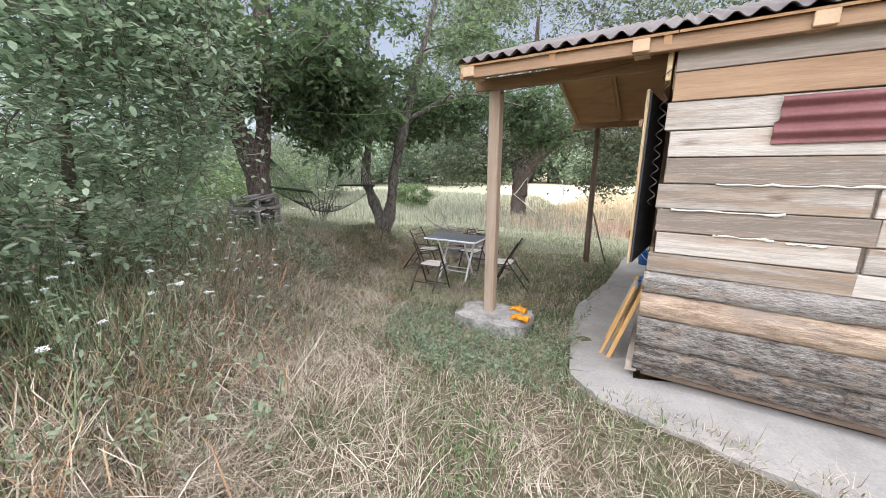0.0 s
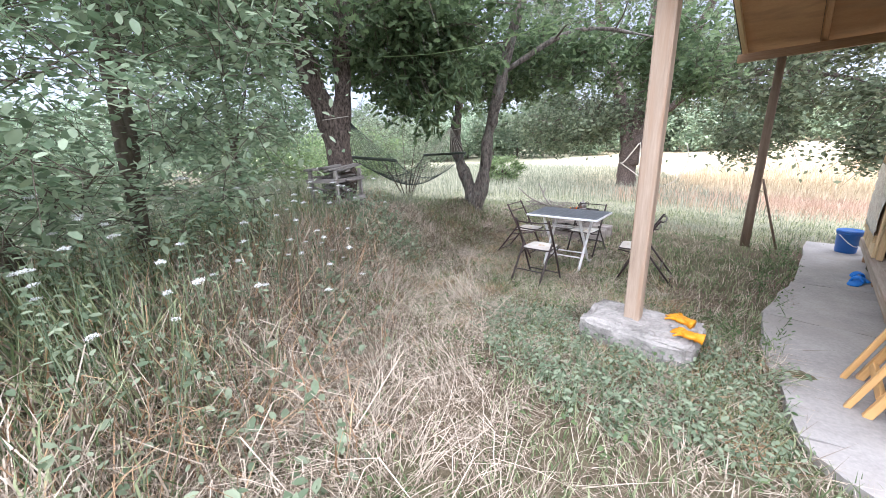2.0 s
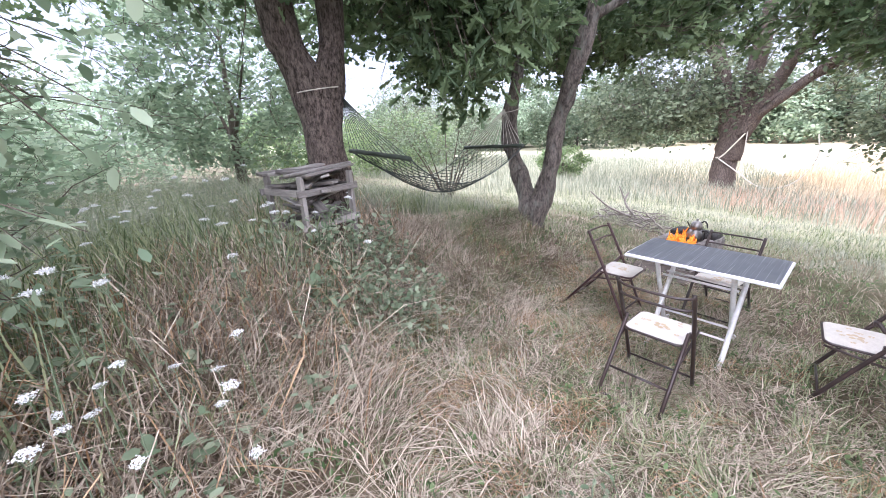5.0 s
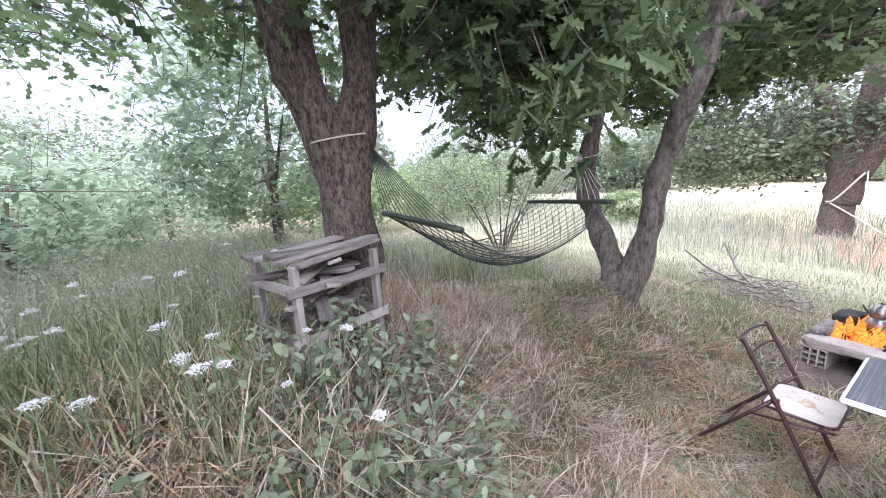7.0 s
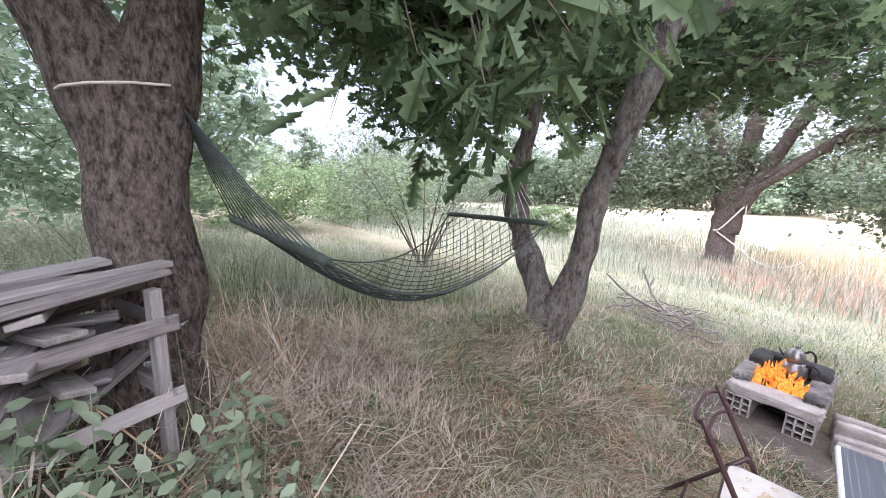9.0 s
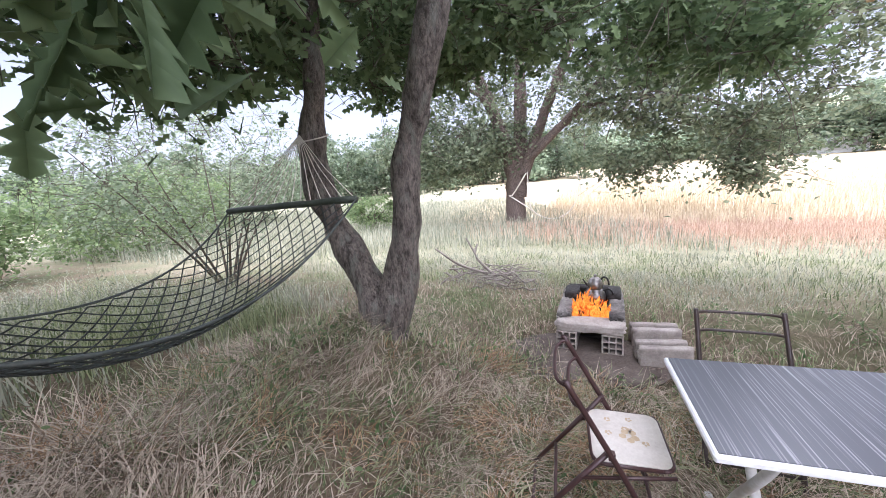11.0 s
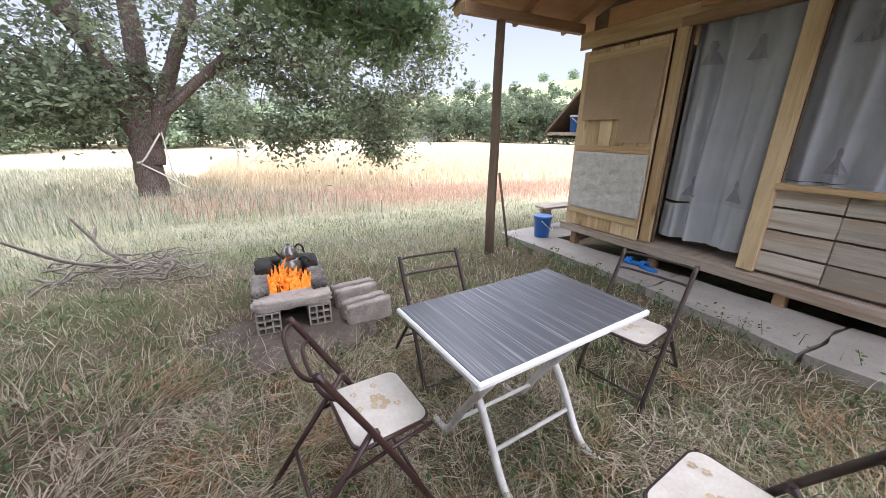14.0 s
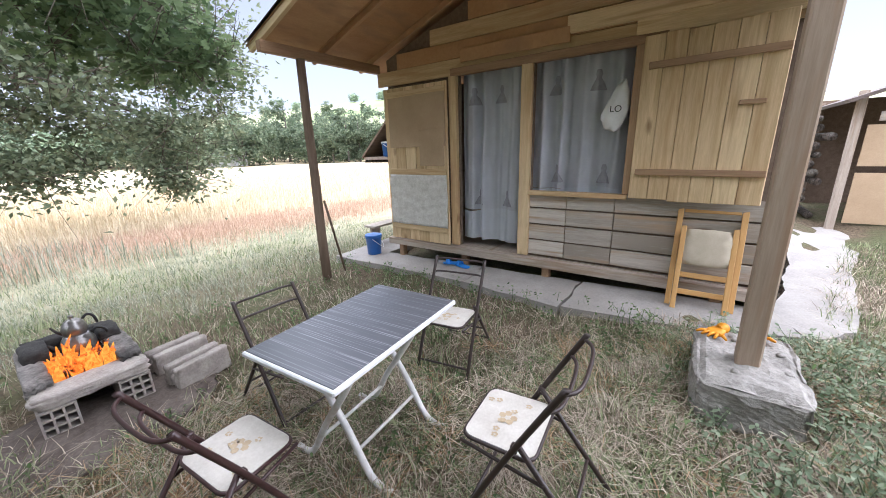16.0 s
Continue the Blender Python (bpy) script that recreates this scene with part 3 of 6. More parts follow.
# plank wall to the south, with seams
rows = [2.80, 2.57, 2.37, 2.17, 1.98, 1.79, 1.60, 1.42, 1.25, 1.09]
for i, (z1, z0) in enumerate(zip(rows, rows[1:])):
    seams = [0.0, 3.4] if i < 2 else [0.0, RND.uniform(1.12, 1.22), RND.uniform(2.2, 2.6), 3.4]
    for a, b in zip(seams, seams[1:]):
        # the two top rows take darker brown wood, painting in the eaves' shade
        plank(side_wall, M_OLD_WOOD if i == 0 else (M_BEAM if i == 1 else M_WALL_PLANK), ((a + b) / 2 + .005, S_WALL + RND.uniform(-.004, .004), (z0 + z1) / 2),
              (b - a - .006, 0.035, z1 - z0 - 0.008), "x", RND.uniform(-1.2, 1.2))
# bark slabs, half-round and rough
for z, h, deep in ((1.00, 0.19, 0.07), (0.80, 0.22, 0.06), (0.57, 0.25, 0.09), (0.335, 0.24, 0.10)):
    bm = bmesh.new()
    n_len, n_arc = 150, 11
    ring = []
    sd = RND.uniform(0, 99)
    for i in range(n_len + 1):
        x = i / n_len * 3.45 - 0.02
        ring.append([])
        for k in range(n_arc):
            a = math.pi * k / (n_arc - 1)
            q = noise.noise((x * 2.2 + sd, k * 0.5, z * 3)) * 0.35 + noise.noise((x * 11 + sd, k * 1.9, z * 3)) * 0.34 + noise.noise((x * 24 + sd, k * 2.7, z * 3)) * 0.2
            r = 1 + q * 0.55
            hh = h / 2 * (1 + 0.12 * noise.noise((x * 1.3, sd, 0)))
            ring[-1].append(bm.verts.new((x, S_WALL + 0.03 - deep * math.sin(a) ** 0.6 * r, z + hh * math.cos(a) * (1 + q * .15))))
    for a, b in zip(ring, ring[1:]):
        for k in range(n_arc - 1):
            bm.faces.new((a[k], a[k + 1], b[k + 1], b[k]))
    bm.faces.new(ring[0])
    bm.faces.new(ring[-1][::-1])
    part("bark_slab", bm, M_STRIPPED if h == 0.22 else M_BARKLOG, side_wall, "slab half stripped of its bark" if h == 0.22 else "", smooth=True)
# strips of rag stuffed in the joints
for x0, x1, z in ((0.35, 1.2, 1.79), (0.1, 0.75, 1.595), (0.38, 0.72, 1.42), (0.78, 0.98, 1.405)):
    pts = [(x0 + (x1 - x0) * i / 14, S_WALL - 0.024, z + RND.uniform(-.006, .006)) for i in range(15)]
    v, t = many_tubes([(pts, [0.004 + 0.014 * abs(noise.noise((x0 + i * .4, z, 0))) for i in range(15)])], 6)
    array_part("joint_rag", v, t, M_ROPE, side_wall, "pale rag stuffed in a joint", True)
# maroon offcut of corrugated sheet
bm = bmesh.new()
top, low = [], []
for i in range(25):
    z = 2.06 + 0.29 * i / 24
    d = 0.016 * math.sin(2 * math.pi * 3 * i / 24)
    for lst, o in ((top, -0.04), (low, -0.034)):
        lst.append([bm.verts.new((x, S_WALL + o + d, z + (x - .6) * .01)) for x in (0.62 - .02 * (i < 12), 1.75)])
for lst in (top, low):
    for a, b in zip(lst, lst[1:]):
        bm.faces.new((a[0], a[1], b[1], b[0]))
part("corrugated_patch", bm, M_MAROON, side_wall, "maroon corrugated offcut nailed to the planks", True)

# roof: corrugated sheets on plywood, rafters and purlins
X0, X1 = -1.72, E_WALL + 0.25
roof = new("roof")
roof.parent = hut
for sgn in (-1, 1):
    y_e = S_WALL - 0.17 if sgn < 0 else N_WALL + 0.45
    z_e = roof_z(S_WALL) + SLOPE * (-0.17) if sgn < 0 else roof_z(N_WALL + 0.45)
    z_r = roof_z(RIDGE_Y)
    for sx in range(6):
        xa, xb = X0 + (X1 - X0) * sx / 6 - (0.03 if sx else 0), X0 + (X1 - X0) * (sx + 1) / 6
        cols = 64
        vs, ts = [], []
        for lay in (0.0, -0.007):
            base = len(vs)
            for i in range(cols + 1):
                x = xa + (xb - xa) * i / cols
                w = 0.021 * math.sin(2 * math.pi * x / 0.13) + (sx % 2) * 0.004
                for y, z in ((y_e - 0.04 * sgn * (sx % 2) * .3, z_e), ((y_e + RIDGE_Y) / 2, (z_e + z_r) / 2), (RIDGE_Y, z_r)):
                    vs.append((x, y, z + 0.115 + w + lay))
            for i in range(cols):
                for k in range(2):
                    a = base + i * 3 + k
                    ts += [(a, a + 3, a + 4), (a, a + 4, a + 1)]
        n_l = (cols + 1) * 3
        for i in range(cols):
            a = i * 3
            ts += [(a, a + 3, a + 3 + n_l), (a, a + 3 + n_l, a + n_l)]
        array_part("corrugated_sheet", vs, ts, M_ROOF, roof, "", True)
    # plywood soffit
    ang = math.degrees(math.atan(SLOPE)) * -sgn
    mid_y, mid_z = (y_e + RIDGE_Y) / 2, (z_e + z_r) / 2
    ln = math.hypot(RIDGE_Y - y_e, z_r - z_e) - .03
    for x0b, x1b in ((X0 + .03, -0.9), (-0.895, 0.0), (0.005, X1)):
        bm = bmesh.new()
        box(bm, ((x0b + x1b) / 2, mid_y, mid_z + 0.078), (x1b - x0b, ln, 0.016), pose(0, 0, 0, ang, 0, 0))
        part("soffit", bm, M_PLY, roof, "brown plywood soffit")
    for x in (X0 + .06, -0.85, -0.06):
        ob = plank(roof, M_NEW_WOOD if x < -1 else M_PLY, (x, mid_y, mid_z + 0.035), (ln - .05, 0.05, 0.07), "y", name="rafter")
        ob.matrix_local = pose(x, mid_y, mid_z + 0.035, 0, 0, 90) @ pose(0, 0, 0, 0, -ang, 0)
for y in (-0.02, 4.34):
    plank(roof, M_BEAM, (-0.85 if y > 1 else -0.8, y, 2.705), (1.75 if y > 1 else 1.8, 0.09, 0.11), "x", name="beam")
plank(roof, M_BEAM, (-0.85, RIDGE_Y, roof_z(RIDGE_Y) + .0), (1.7, 0.06, 0.12), "x", name="ridge_beam")
plank(roof, M_BEAM, (0.8, S_WALL - .1, 2.745), (5.0, 0.04, 0.10), "x", name="fascia")
for x in (-1.6, -0.22, 0.72, 1.9):
    bm = bmesh.new()
    box(bm, (x, S_WALL - .03, 2.75), (0.11, 0.24, 0.085), bevel=.004)
    part("rafter_end", bm, M_END, roof, "sawn rafter end")
# porch posts
bm = bmesh.new()
box(bm, (0, 0, 0), (2.34, 0.115, 0.115), bevel=.01, jitter=.004)
post_a = part("post", bm, M_POST_PALE, hut, "pale square timber porch post")
post_a.matrix_local = pose(-1.5, 0.0, 1.48, 0, -90, 0)
bm = bmesh.new()
tube(bm, [(-1.36, 0, 0), (-.7, .006, .004), (0, -.004, 0), (.7, .004, .004), (1.36, 0, 0)], [.062, .06, .056, .054, .05], 10)
post_b = part("post", bm, M_POST_DARK, hut, "dark round timber porch post", True)
post_b.matrix_local = pose(-1.235, 4.34, 1.29, 0, -90, 0)
stay = thing("pole", Matrix(), "thin dark pole leaning on the porch post", "pole")
bm = bmesh.new()
tube(bm, [(-1.17, 4.30, 1.0), (-1.0, 4.36, 0.4), (-0.86, 4.42, on_ground(-.86, 4.42) - .01)], 0.016, 8)
part("shaft", bm, M_POST_DARK, stay, smooth=True)

# open door leaf, folded back against the wall
door = thing("door", Matrix(), "open plank door leaf patched with cardboard and plastic film", "door")
for k in range(6):
    y = 3.10 + 0.18 * k + .09
    plank(door, M_NEW_WOOD, (-0.05, min(y, 4.1), 1.36), (2.16, 0.024, 0.172), "z", name="board", out="x")
for z in (2.33, 0.50, 1.30):
    plank(door, M_NEW_WOOD, (-0.075, 3.62, z), (1.0, 0.024, 0.075), "y", RND.uniform(-2, 2), name="batten")
bm = bmesh.new()
box(bm, (-0.085, 3.60, 1.97), (0.012, 0.96, 0.66), jitter=.008)
box(bm, (-0.094, 3.34, 1.62), (0.010, 0.40, 0.46), jitter=.012)
part("cardboard_patch", bm, M_CARD, door, "brown cardboard patch")
bm = bmesh.new()
bmesh.ops.create_grid(bm, x_segments=26, y_segments=22, size=0.5)
for v in bm.verts:
    u, w = v.co.x, v.co.y
    v.co = Vector((-0.088 + 0.016 * noise.noise((u * 9, w * 9, 2)) + .008 * noise.noise((u * 25, w * 25, 5)), 3.62 + u * 1.02, 0.90 + w * 0.72))
ex = bmesh.ops.extrude_face_region(bm, geom=bm.faces[:])
for v in (g for g in ex["geom"] if isinstance(g, bmesh.types.BMVert)):
    v.co.x -= 0.004
part("plastic_film", bm, M_FILM, door, "crumpled clear plastic film", True)

# open shutter
shutter = thing("window_shutter", pose(-0.105, 0.43, 1.79, 0, 0, -6.5), "large open shutter of yellow pine boards with two battens", "shutter")
for k in range(6):
    plank(shutter, M_NEW_WOOD, (0, -0.42 + 0.168 * k, RND.uniform(-.008, .008)), (1.42, 0.026, 0.163), "z", name="board", out="x")
for z, y, ln in ((0.47, -0.03, 0.92), (-0.46, -0.02, 0.98)):
    plank(shutter, M_BEAM, (-0.03, y, z), (ln, 0.03, 0.055), "y", 2, name="batten")
plank(shutter, M_BEAM, (-0.03, -0.33, 0.1), (0.13, 0.025, 0.035), "y", 0, name="latch")
bm = bmesh.new()
box(bm, (0.022, 0, 0), (0.015, 0.98, 1.40))
part("dark_lining", bm, M_DARKVOID, shutter, "black lining on the back")
coil = thing("bed_spring_wire", Matrix(), "rusty zigzag spring wire hanging on the hut corner", "wire")
bm = bmesh.new()
pts = [(-0.04 + 0.022 * math.sin(i * .9), S_WALL - .01 + 0.02 * math.cos(i * .9), 2.62 - 1.0 * i / 70) for i in range(71)]
tube(bm, pts, 0.004, 5)
part("wire", bm, M_METAL_BROWN, coil, smooth=True)


# curtains
def drape(name, y0, y1, z0, z1, x, label, folds, hem):
    c = thing(name, Matrix(), label, "curtain")
    def sheet(za, zb, mat, nm, off):
        bm = bmesh.new()
        ny, nz = 110, 16
        g = []
        for i in range(ny + 1):
            u = i / ny
            g.append([])
            for k in range(nz + 1):
                w = k / nz
                z = za + (zb - za) * w
                sway = 0.046 * math.sin(u * folds * 6.28 + 1.3 * math.sin(u * 9) + (z - z0) * .5) + 0.012 * math.sin(u * folds * 15.1 + z) + 0.02 * noise.noise((u * 5, z * 1.2, y0))
                y = y0 + (y1 - y0) * u + 0.02 * noise.noise((u * 7, z, 3))
                g[-1].append(bm.verts.new((x + off + sway, y, z + (0.03 * math.sin(u * 5) if k == nz else 0))))
        for a, b in zip(g, g[1:]):
            for k in range(nz):
                bm.faces.new((a[k], a[k + 1], b[k + 1], b[k]))
        part(nm, bm, mat, c, "", True)
    sheet(z0 + hem, z1, M_FABRIC, "cloth", 0)
    sheet(z0, z0 + hem, M_FABRIC_HEM, "hem", -0.001)
    # printed bell shapes
    r = random.Random(int(y0 * 100))
    for k, zc in enumerate((z0 + hem + 0.17, z1 - 0.35)):
        for j in range(2):
            yc = y0 + (y1 - y0) * (0.26 + 0.42 * j + 0.1 * k) + r.uniform(-.04, .04)
            bm = bmesh.new()
            prof = [(-.10, .075), (-.03, .05), (.02, .022), (.06, .03), (.10, .018)]
            def fold(y):
                u = (y - y0) / (y1 - y0)
                return x - 0.012 + 0.046 * math.sin(u * folds * 6.28 + 1.3 * math.sin(u * 9) + (zc - z0) * .5) + 0.012 * math.sin(u * folds * 15.1 + zc) + 0.02 * noise.noise((u * 5, zc * 1.2, y0))
            rows_v = [[bm.verts.new((fold(yc + w * q) - .004, yc + w * q, zc + dz)) for q in (-1, -.5, 0, .5, 1)] for dz, w in prof]
            for a, b in zip(rows_v, rows_v[1:]):
                for q in range(4):
                    bm.faces.new((a[q], a[q + 1], b[q + 1], b[q]))
            part("printed_motif", bm, M_PRINT, c, "grey printed bell-shaped motif")
    return c


drape("curtain", 2.10, 2.99, 0.40, 2.56, 0.13, "grey voile door curtain with printed motifs and a pale hem", 3, 0.40)
drape("curtain", 0.96, 2.03, 1.02, 2.58, 0.15, "grey voile window curtain with printed motifs", 4, 0.10)
bag = thing("plastic_bag", Matrix(), "white plastic bag hanging in the window", "bag")
bm = bmesh.new()
bmesh.ops.create_icosphere(bm, subdivisions=3, radius=1)
for v in bm.verts:
    q = 1 + 0.25 * noise.noise(v.co * 2.2)
    taper = 0.55 + 0.45 * (0.5 - 0.5 * v.co.z)
    v.co = Vector((0.03 + v.co.x * 0.035 * q, 1.13 + v.co.y * 0.14 * q * taper - 0.05 * v.co.z, 1.95 + v.co.z * 0.23 * q))
part("body", bm, M_WHITE, bag, smooth=True)
font = bpy.data.curves.new("printed_letters", "FONT")
font.body, font.size, font.extrude, font.align_x = "LO", 0.085, 0.001, "CENTER"
draft = new("printed_letters", font)
letters_mesh = bpy.data.meshes.new_from_object(draft)
bpy.data.objects.remove(draft)
letters = finish(new("printed_letters", letters_mesh), M_BLACK)
letters.parent = bag
letters.matrix_local = Matrix(((0, 0, -1, -0.016), (-1, 0, 0, 1.13), (0, 1, 0, 1.90), (0, 0, 0, 1)))
tagged(letters, "black printed letters")

# lean-to with a shelf behind the hut
lean = thing("lean_to", Matrix(), "open lean-to roof with a shelf on the hut's rear side", "lean-to")
bm = bmesh.new()
box(bm, (1.7, 4.87, 2.06), (2.1, 1.72, 0.04), pose(0, 0, 0, -42, 0, 0), bevel=.005)
part("roof_board", bm, M_POST_DARK, lean)
bm = bmesh.new()
box(bm, (1.7, 4.85, 1.47), (2.05, 1.30, 0.05), bevel=.005)
part("shelf_board", bm, M_OLD_WOOD, lean)
v, t = [], []
for i in range(90):
    y = 4.22 + 1.28 * i / 89
    zz = 1.42 + 0.02 * math.sin(i * 0.9)
    v += [(0.7, y, zz), (2.7, y, zz), (0.7, y, zz - .008), (2.7, y, zz - .008)]
    if i:
        a = i * 4
        for o in (0, 2):
            t += [(a - 4 + o, a - 3 + o, a + 1 + o), (a - 4 + o, a + 1 + o, a + o)]
array_part("corrugated_underside", v, t, M_ROOF, lean)

# ---- table and chairs ----
TABLE = pose(-2.918, 1.722, on_ground(-2.9, 1.7), 0, 0, 4.3)
table = thing("folding_table", TABLE, "folding camping table with a dark striped top and white tube legs", "table")
bm = bmesh.new()
box(bm, (0, 0, 0.730), (0.955, 0.60, 0.026), bevel=.006)
top = part("tabletop", bm, M_WHITE_EDGE, table, "white-edged tabletop")


def mat_top():
    m = bpy.data.materials.new("dark_striped_laminate")
    m.use_nodes = True
    n, l = m.node_tree.nodes, m.node_tree.links
    tc, mp = n.new("ShaderNodeTexCoord"), n.new("ShaderNodeMapping")
    mp.inputs["Scale"].default_value = (95, 0.9, 1)
    l.new(tc.outputs["Object"], mp.inputs[0])
    t = n.new("ShaderNodeTexNoise")
    t.inputs["Scale"].default_value, t.inputs["Detail"].default_value = 1.6, 3
    l.new(mp.outputs[0], t.inputs[0])
    r = n.new("ShaderNodeValToRGB")
    r.color_ramp.elements[0].position, r.color_ramp.elements[0].color = 0.54, (0.082, 0.087, 0.098, 1)
    r.color_ramp.elements[1].position, r.color_ramp.elements[1].color = 0.74, (0.34, 0.34, 0.355, 1)
    l.new(t.outputs[0], r.inputs[0])
    b = n["Principled BSDF"]
    l.new(r.outputs[0], b.inputs["Base Color"])
    t2 = n.new("ShaderNodeTexNoise")
    t2.inputs["Scale"].default_value = 9
    l.new(tc.outputs["Object"], t2.inputs[0])
    mr = n.new("ShaderNodeMapRange")
    mr.inputs["To Min"].default_value, mr.inputs["To Max"].default_value = 0.26, 0.46
    l.new(t2.outputs[0], mr.inputs[0])
    l.new(mr.outputs[0], b.inputs["Roughness"])
    b.inputs["Specular IOR Level"].default_value = 0.9
    return m


bm = bmesh.new()
box(bm, (0, 0, 0.7455), (0.925, 0.572, 0.004))
part("laminate", bm, mat_top(), top, "dark grey striped laminate")
for sx in (-0.245, 0.245):
    for sg in (-1, 1):
        bm = bmesh.new()
        xo = sx + 0.014 * sg
        tube(bm, bend([(xo, 0.21 * sg, 0.715), (xo, 0.10 * sg, 0.52), (xo, -0.06 * sg, 0.28), (xo, -0.18 * sg, 0.07), (xo, -0.25 * sg, 0.02), (xo, -0.30 * sg, 0.018)], 5), 0.0178, 10)
        leg = part("leg", bm, M_WHITE_TUBE, table, "", True)
        bm = bmesh.new()
        tube(bm, [(xo, -0.30 * sg, 0.016), (xo, -0.325 * sg, 0.016)], 0.019, 10)
        part("foot_cap", bm, M_WHITE_EDGE, leg, "", True)
for y, z in ((0.115, 0.17), (-0.115, 0.17), (0.05, 0.55), (-0.05, 0.55)):
    bm = bmesh.new()
    tube(bm, [(-0.25, y, z), (0.25, y, z)], 0.0095, 8)
    part("stretcher", bm, M_WHITE_TUBE, table, "", True)
for y in (-0.21, 0.21):
    bm = bmesh.new()
    tube(bm, [(-0.27, y, 0.708), (0.27, y, 0.708)], 0.012, 8)
    part("top_rail", bm, M_WHITE_TUBE, table, "", True)


def folding_chair(m, metal, label):
    c = thing("folding_chair", m, label, "chair", "folding chairs round the table")
    for sx in (-1, 1):
        bm = bmesh.new()
        x = 0.20 * sx
        tube(bm, bend([(x, -0.115, 0.79), (x, -0.10, 0.765), (x, 0.085, 0.42), (x, 0.29, 0.0)], 4), 0.0125, 8)
        part("back_leg_tube", bm, metal, c, "", True)
        bm = bmesh.new()
        x = 0.176 * sx
        tube(bm, [(x, 0.05, 0.485), (x, -0.12, 0.26), (x, -0.32, 0.0)], 0.0115, 8)
        part("rear_leg", bm, metal, c, "", True)
        bm = bmesh.new()
        box(bm, (0.188 * sx, 0.056, 0.475), (0.03, 0.026, 0.034), bevel=.004)
        part("hinge", bm, metal, c)
        bm = bmesh.new()
        tube(bm, [(0.184 * sx, -0.06, 0.345), (0.178 * sx, 0.29, 0.405)], 0.0075, 8)
        part("seat_rail", bm, metal, c, "", True)
    for z, y, b in ((0.775, -0.107, 0.05), (0.685, -0.058, 0.042)):
        bm = bmesh.new()
        tube(bm, bend([(-0.20, y, z), (-0.16, y - b * .7, z - .003), (-0.08, y - b, z - .006), (0.08, y - b, z - .006), (0.16, y - b * .7, z - .003), (0.20, y, z)], 4), 0.008, 8)
        part("back_rail", bm, metal, c, "", True)
    for y, z, w in ((-0.273, 0.06, 0.176), (-0.165, 0.20, 0.176), (0.252, 0.08, 0.2)):
        bm = bmesh.new()
        tube(bm, [(-w, y, z), (w, y, z)], 0.0075, 8)
        part("stretcher", bm, metal, c, "", True)
    bm = bmesh.new()
    out = []
    for cx, cy, a0 in ((0.118, 0.262, 0), (-0.118, 0.262, 90), (-0.123, 0.055, 180), (0.123, 0.055, 270)):
        for k in range(5):
            a = radians(a0 + 22.5 * k)
            out.append((cx + 0.045 * math.cos(a), cy + 0.045 * math.sin(a)))
    f = bm.faces.new([bm.verts.new((x, y - .02, 0.405)) for x, y in out])
    ex = bmesh.ops.extrude_face_region(bm, geom=[f])
    for v in (g for g in ex["geom"] if isinstance(g, bmesh.types.BMVert)):
        v.co.z += 0.022
    bmesh.ops.recalc_face_normals(bm, faces=bm.faces)
    seat = part("seat", bm, M_SEAT, c, "cream printed vinyl seat")
    bm = bmesh.new()
    ring = [(x * 1.02, (y - .158) * 1.02 + .138, 0.417) for x, y in out]
    tube(bm, ring + ring[:1], 0.0085, 6)
    part("rim", bm, metal, seat, "dark metal rim", True)
    r = random.Random(len(c.name) + int(m.translation.x * 100))
    for k in range(9):
        bm = bmesh.new()
        cx, cy = (r.uniform(-.12, .12), r.uniform(.06, .28)) if k else (0.0, 0.17)
        big = 0.55 if k else 1.5
        for j in range(5):
            a = j * 1.2566 + r.uniform(-.2, .2)
            px, py, s = cx + 0.018 * big * math.cos(a), cy + 0.018 * big * math.sin(a), 0.011 * big
            bm.faces.new([bm.verts.new((px + s * math.cos(q * 1.047), py + s * math.sin(q * 1.047) - .02, 0.4283 + 0.0004 * j + 0.0001 * k)) for q in range(6)])
        part("printed_flower", bm, M_SEAT_PRINT, seat)
    return c


def chair_at(x, y, turn, metal, label, tall=1.0):
    return folding_chair(pose(x, y, on_ground(x, y), 0, 0, turn) @ Matrix.Diagonal((1, 1, tall, 1)), metal, label)


chair_at(-3.715, 1.785, -85, M_METAL_RED, "maroon metal folding chair with a cream seat beside the fire end")
chair_at(-2.96, 2.49, 180, M_METAL_BROWN, "dark brown metal folding chair with a cream seat")
chair_at(-1.93, 1.79, 100, M_METAL_BROWN, "dark brown metal folding chair facing the table from the hut")
chair_at(-2.84, 0.765, 5, M_METAL_BROWN, "dark brown folding chair with a floral cream seat")

# ---- fire place ----
hearth = thing("fire_place", pose(-3.735, 3.78, on_ground(-3.73, 3.7), 0, 0, -2), "rough hearth of hollow blocks and mortar with a charred pit", "fireplace")


def hollow_block(parent, centre, size, holes, mat):
    """A block whose front face shows rows of square holes."""
    bm = bmesh.new()
    w, d, h = size
    nx, nz = holes
    t = 0.012
    xs = [-w / 2 + (w - t) * i / nx for i in range(nx + 1)]
    zs = [-h / 2 + (h - t) * i / nz for i in range(nz + 1)]
    for x in xs:
        box(bm, (x + t / 2, 0, 0), (t, d, h), jitter=.001)
    for z in zs:
        for xa, xb in zip(xs, xs[1:]):
            box(bm, ((xa + t + xb) / 2, 0, z + t / 2), (xb - xa - t, d * .998, t))
    box(bm, (0, d * .2, 0), (w * .96, 0.02, h * .96))
    ob = part("hollow_block", bm, mat, parent)
    ob.location = centre
    return ob


for x in (-0.185, 0.185):
    for k in range(3):
        hollow_block(hearth, (x, -0.32 + 0.30 * k, 0.115), (0.17, 0.29, 0.23), (3, 4), M_BRICK)


